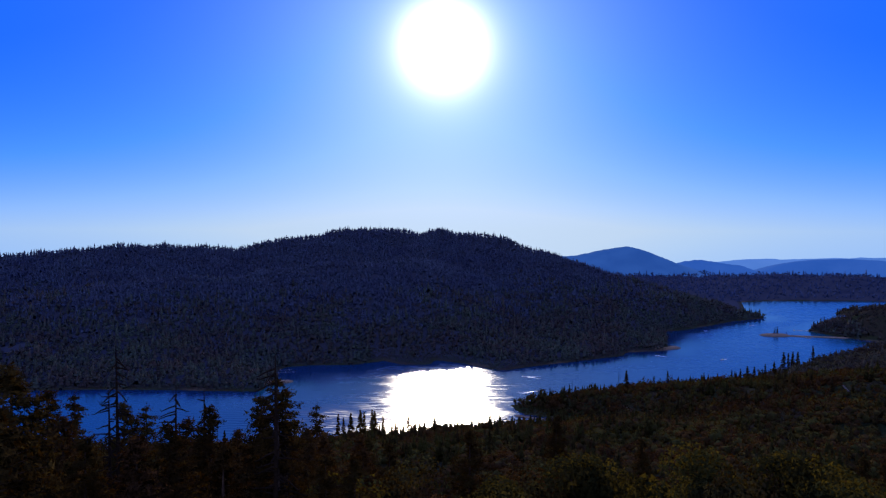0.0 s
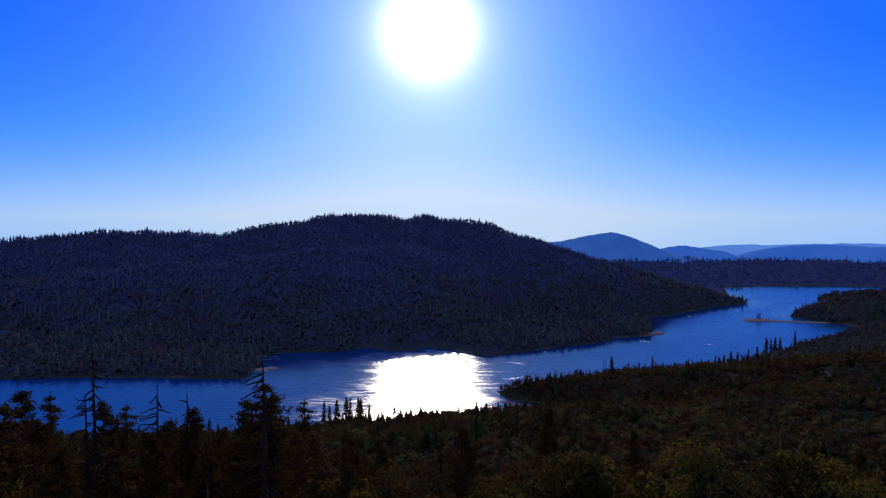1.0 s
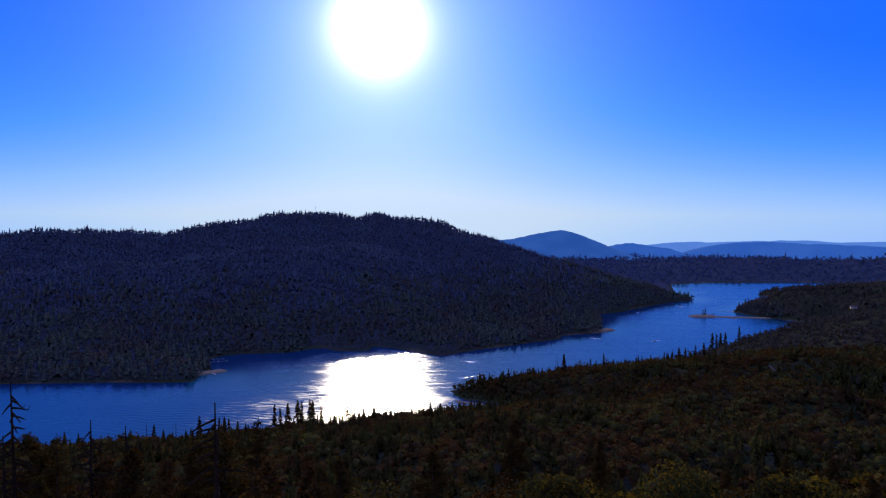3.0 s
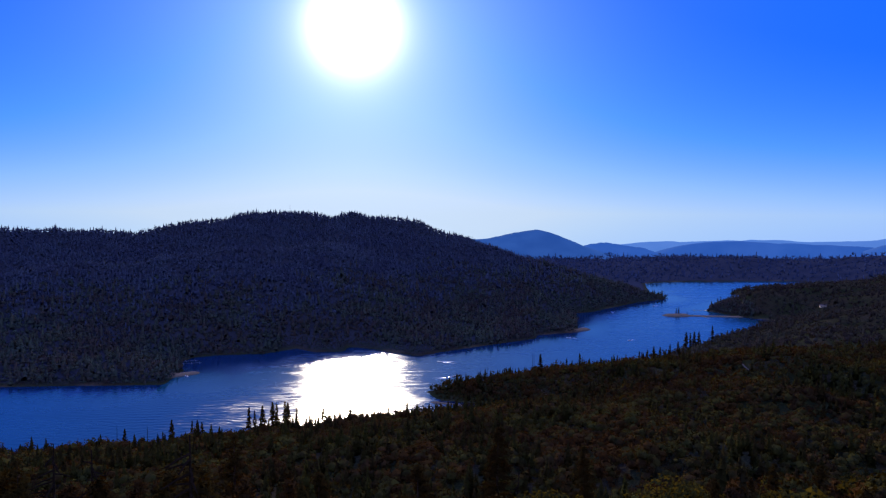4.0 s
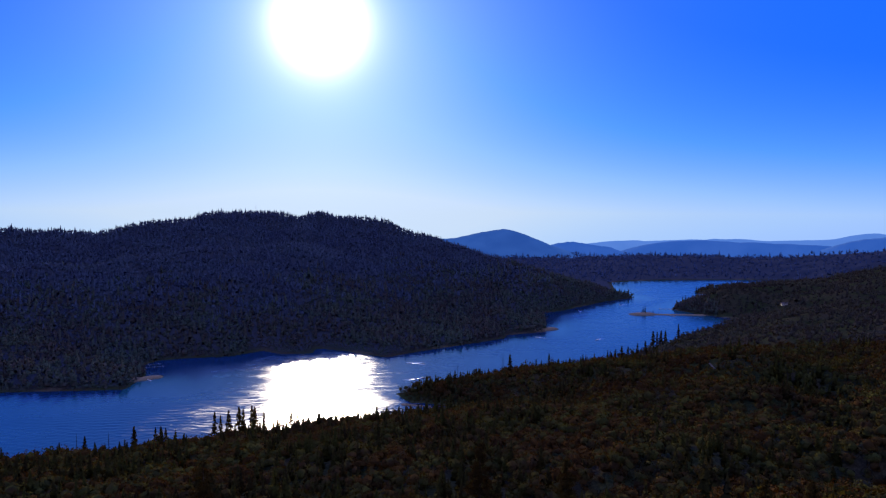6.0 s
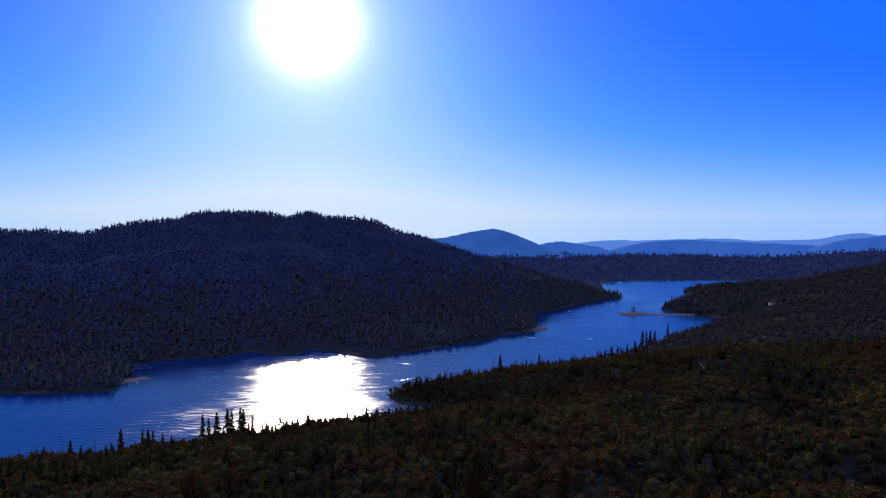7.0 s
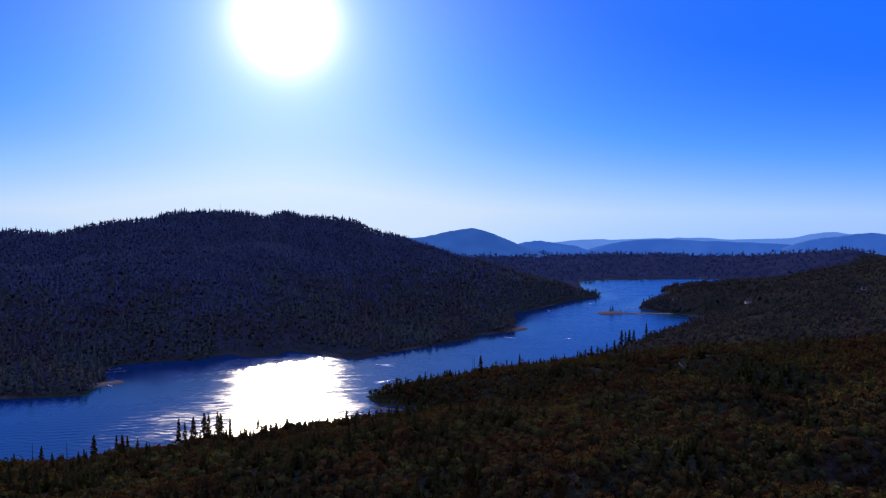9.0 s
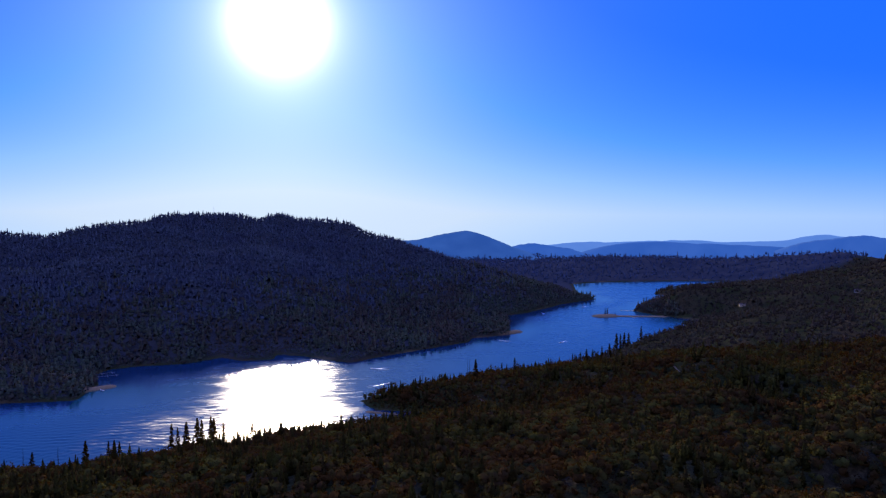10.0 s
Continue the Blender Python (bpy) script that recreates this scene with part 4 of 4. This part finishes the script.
def foam_material():
    """Aerated water: bright bubbles that let the light behind them through."""
    m, n = material("white_foam")
    pos = n.add("ShaderNodeNewGeometry").outputs["Position"]
    color = n.ramp(n.noise(0.8, 5, 0.6, pos), [(0.3, (0.7, 0.72, 0.74)), (0.7, (0.92, 0.93, 0.94))])
    d, t, mix = n.add("ShaderNodeBsdfDiffuse"), n.add("ShaderNodeBsdfTranslucent"), n.add("ShaderNodeMixShader")
    n.link(color, d.inputs["Color"])
    n.link(color, t.inputs["Color"])
    mix.inputs[0].default_value = 0.5
    n.link(d.outputs[0], mix.inputs[1])
    n.link(t.outputs[0], mix.inputs[2])
    wet, both = n.add("ShaderNodeBsdfGlossy"), n.add("ShaderNodeMixShader")
    wet.inputs["Roughness"].default_value = 0.4
    both.inputs[0].default_value = 0.4
    n.link(mix.outputs[0], both.inputs[1])
    n.link(wet.outputs[0], both.inputs[2])
    finish(n, both.outputs[0])
    return m


FOAM = foam_material()
MOTOR = plain("black_motor", (0.015, 0.015, 0.017), (0.035, 0.035, 0.04), 0.4, 3.0)
DUST = bark_material("pale_dust_road", (0.13, 0.1, 0.07), (0.22, 0.175, 0.125))


def box(x0, x1, y0, y1, z0, z1, taper=0.0):
    v = [(x0, y0, z0), (x1, y0, z0), (x1, y1, z0), (x0, y1, z0), (x0 + taper, y0 + taper, z1), (x1 - taper, y0 + taper, z1), (x1 - taper, y1 - taper, z1), (x0 + taper, y1 - taper, z1)]
    return np.array(v, float), [[3, 2, 1, 0], [4, 5, 6, 7], [0, 1, 5, 4], [1, 2, 6, 5], [2, 3, 7, 6], [3, 0, 4, 7]]


def make_motorboat(length=10.5):
    """A small open motorboat: a vee hull with a raised bow, a deck, a windscreen, seats and an outboard motor."""
    root = tagged(new("motorboat"), "white open motorboat crossing the lake", "boat", "boats on the lake")
    s = np.linspace(0, 1, 9)
    half = 1.15 * np.sqrt(np.clip(1 - s ** 3.2, 0, 1)) + 0.02
    verts, faces = [], []
    for k, (f, w) in enumerate(zip(s, half)):
        y, lift = (f - 0.5) * length, 0.35 * f ** 2
        verts += [(0, y, -0.28 + lift * 1.2), (w * 0.85, y, 0.0 + lift), (w, y, 0.72 + lift), (w * 0.86, y, 0.72 + lift), (w * 0.78, y, 0.2 + lift), (-w * 0.78, y, 0.2 + lift), (-w * 0.86, y, 0.72 + lift), (-w, y, 0.72 + lift), (-w * 0.85, y, 0.0 + lift)]
    for k in range(8):
        for j in range(9):
            faces.append([k * 9 + j, k * 9 + (j + 1) % 9, (k + 1) * 9 + (j + 1) % 9, (k + 1) * 9 + j])
    faces += [list(range(9))[::-1], list(range(72, 81))]
    part("hull", verts, faces, WHITE, root)
    part("foredeck", *box(-0.75, 0.75, length * 0.16, length * 0.4, 0.78, 0.95, 0.12), WHITE, root)
    part("windscreen", *box(-0.75, 0.75, length * 0.1, length * 0.15, 0.9, 1.45, 0.1), GLASS, root, "dark windscreen")
    for x in (-0.45, 0.45):
        part("seat", *box(x - 0.28, x + 0.28, -0.5, 0.1, 0.25, 0.95, 0.06), MOTOR, root)
    part("outboard_motor", *box(-0.22, 0.22, -length * 0.5 - 0.45, -length * 0.5 + 0.02, -0.2, 1.15, 0.06), MOTOR, root, "black outboard motor")
    return root


def make_wake(length, wide):
    """Foam behind a boat: two diverging crests and a churned middle, a hand high."""
    v, f = [], []
    r = np.random.RandomState(7)
    n = 26
    for side in (-1, 0, 1):
        at = len(v)
        for k in range(n):
            t = k / (n - 1)
            x = side * wide * t
            w = (1.5 if side else 3.2) * (1 - t * 0.75) * r.uniform(0.5, 1.3)
            y = -t * length * (1 if side else 0.6)
            v += [(x - w, y, 0.02), (x, y, 0.1 + 0.45 * (1 - t) ** 1.5 * r.uniform(0.5, 1.2)), (x + w, y, 0.02)]
        for k in range(n - 1):
            for j in (0, 1):
                a = at + k * 3 + j
                f.append([a, a + 1, a + 4, a + 3])
    return tagged(part("boat_wake", v, f, FOAM), "white foam wake trailing a motorboat", "wake", "wakes on the lake")


boat = make_motorboat()
# x, y, heading, length of the foam, its spread
CRUISING = ((140, 1186, 80, 24, 9), (147, 1078, -69, 30, 5), (430, 1390, 60, 16, 3), (542, 1348, 125, 20, 3), (653, 1728, 159, 30, 5), (815, 1843, 125, 24, 4))
for i, (x, y, turn, foam, spread) in enumerate(CRUISING):
    if i:
        copy_thing(boat, pose(x, y, 0.1, 0, 0, turn))
    else:
        boat.matrix_basis = pose(x, y, 0.1, 0, 0, turn)
    make_wake(foam, spread).matrix_basis = pose(x, y, 0, 0, 0, turn) @ pose(0, -4.0, 0)
moored = copy_thing(boat, pose(-262, 1124, 0.1, 0, 0, 40))
moored["label"] = "white motorboat lying still near the spit"


def make_dock(length, fingers):
    """A floating dock: a plank walkway on piles with short fingers to both sides."""
    root = tagged(new("dock"), "weathered grey plank dock reaching into the lake", "dock", "docks on the lake")
    for k in range(int(length / 1.5)):
        part("plank", *box(-1.1, 1.1, k * 1.5, k * 1.5 + 1.42, 0.42, 0.56, 0.02), PLANKS, root)
    for k in range(fingers):
        y = length * (k + 0.7) / fingers
        for side in (-1, 1):
            a, b = sorted((side * 1.12, side * 7.5))
            part("finger", *box(a, b, y - 0.6, y + 0.6, 0.4, 0.52, 0.02), PLANKS, root)
    for k in range(int(length / 8) + 1):
        for x in (-1.25, 1.25):
            v, f = rod([(x, k * 8, -2.5), (x, k * 8, 1.7)], (0.16, 0.14), 7)
            part("pile", v, f, BARK, root)
    return root


make_dock(38, 3).matrix_basis = pose(-296, 1212, 0, 0, 0, -75)
make_dock(30, 2).matrix_basis = pose(-298, 1232, 0, 0, 0, -70)
make_dock(34, 2).matrix_basis = pose(468, 1132, 0, 0, 0, 68)
make_dock(44, 3).matrix_basis = pose(925, 1742, 0, 0, 0, 70)
make_dock(36, 2).matrix_basis = pose(852, 1655, 0, 0, 0, 190)


def make_house(width, deep, high, label):
    """A lake house: siding walls, a pitched roof with eaves, windows and a door."""
    root = tagged(new("house"), label, "house", "houses by the lake")
    part("walls", *box(-width / 2, width / 2, -deep / 2, deep / 2, -1.5, high), SIDING, root)
    e, top = 0.7, high + deep * 0.32
    for side in (-1, 1):
        y = side * (deep / 2 + e)
        v = [(-width / 2 - e, y, high - 0.15), (width / 2 + e, y, high - 0.15), (width / 2 + e, 0, top), (-width / 2 - e, 0, top)]
        v += [(a, b, c + 0.22) for a, b, c in v]
        part("roof", v, [[0, 1, 2, 3], [4, 5, 6, 7], [0, 1, 5, 4], [1, 2, 6, 5], [2, 3, 7, 6], [3, 0, 4, 7]], ROOF, root)
    for x in (-1, 1):
        v = [(x * width / 2, -deep / 2, high), (x * width / 2, deep / 2, high), (x * width / 2, 0, top), (x * (width / 2 - 0.2), -deep / 2, high), (x * (width / 2 - 0.2), deep / 2, high), (x * (width / 2 - 0.2), 0, top)]
        part("gable", v, [[0, 1, 2], [3, 4, 5], [0, 1, 4, 3], [1, 2, 5, 4], [2, 0, 3, 5]], SIDING, root)
    for k in range(3):
        x = (k - 1) * width * 0.3
        part("window", *box(x - 0.8, x + 0.8, -deep / 2 - 0.06, -deep / 2 + 0.02, 1.0, 2.3), GLASS, root)
    part("door", *box(width * 0.42, width * 0.42 + 1.0, -deep / 2 - 0.07, -deep / 2 + 0.02, 0.0, 2.1), ROOF, root)
    return root


house = make_house(14, 9, 4.2, "pale lake house among the trees")
first = True
for x, y, turn in ((985, 1790, 30), (-322, 1190, 70), (470, 1108, 10), (1130, 1580, -25), (1400, 1500, -40)):
    m = pose(x, y, float(ground_height([(x, y)])[0]) + 0.3, 0, 0, turn)
    if first:
        house.matrix_basis, first = m, False
    else:
        copy_thing(house, m)


def make_mast(high=26.0):
    """A lattice radio mast on the mountain's crest."""
    root = tagged(new("radio_mast"), "slim steel radio mast on the mountain crest", "mast")
    for k in range(3):
        a = k * 2.0944
        part("leg", *rod([(1.0 * math.cos(a), 1.0 * math.sin(a), -1), (0.3 * math.cos(a), 0.3 * math.sin(a), high)], (0.16, 0.12), 5), STEEL, root)
    for k in range(9):
        z, w = high * k / 9, 1.0 - 0.7 * k / 9
        for j in range(3):
            a, b = j * 2.0944, (j + 1) * 2.0944
            part("brace", *rod([(w * math.cos(a), w * math.sin(a), z), (w * 0.93 * math.cos(b), w * 0.93 * math.sin(b), z + high / 9)], (0.06, 0.06), 4), STEEL, root)
    return root


make_mast(32).matrix_basis = pose(-225, 2485, float(ground_height([(-225, 2485)])[0]))


def dirt_road(name, points, wide, label):
    """A graded dirt road laid on the slope."""
    p = np.array(points, float)
    t = np.linspace(0, len(p) - 1, 14 * (len(p) - 1))
    c = np.stack([np.interp(t, np.arange(len(p)), p[:, j]) for j in (0, 1)], 1)
    d = np.gradient(c, axis=0)
    d /= np.linalg.norm(d, axis=1)[:, None]
    side = np.column_stack([-d[:, 1], d[:, 0]]) * wide / 2
    left, right = c + side, c - side
    z = ground_height(c) + 0.35
    v = np.concatenate([np.column_stack([left, z]), np.column_stack([right, z])])
    n = len(c)
    f = [[k, k + 1, n + k + 1, n + k] for k in range(n - 1)]
    return tagged(part(name, v, f, DUST), label, "road", kind="structure")


dirt_road("road", [(246, 940), (252, 915), (259, 882)], 4.5, "pale dirt track between the oaks")
dirt_road("road", [(488, 853), (483, 836), (476, 812)], 4.0, "pale dirt track on the wooded slope")
dirt_road("road", [(587, 948), (572, 918), (552, 886)], 4.0, "narrow dirt track on the wooded slope")
dirt_road("road", [(-796, 1260), (-776, 1267), (-756, 1276)], 14.0, "bare orange-brown earth cutting above the far shore")
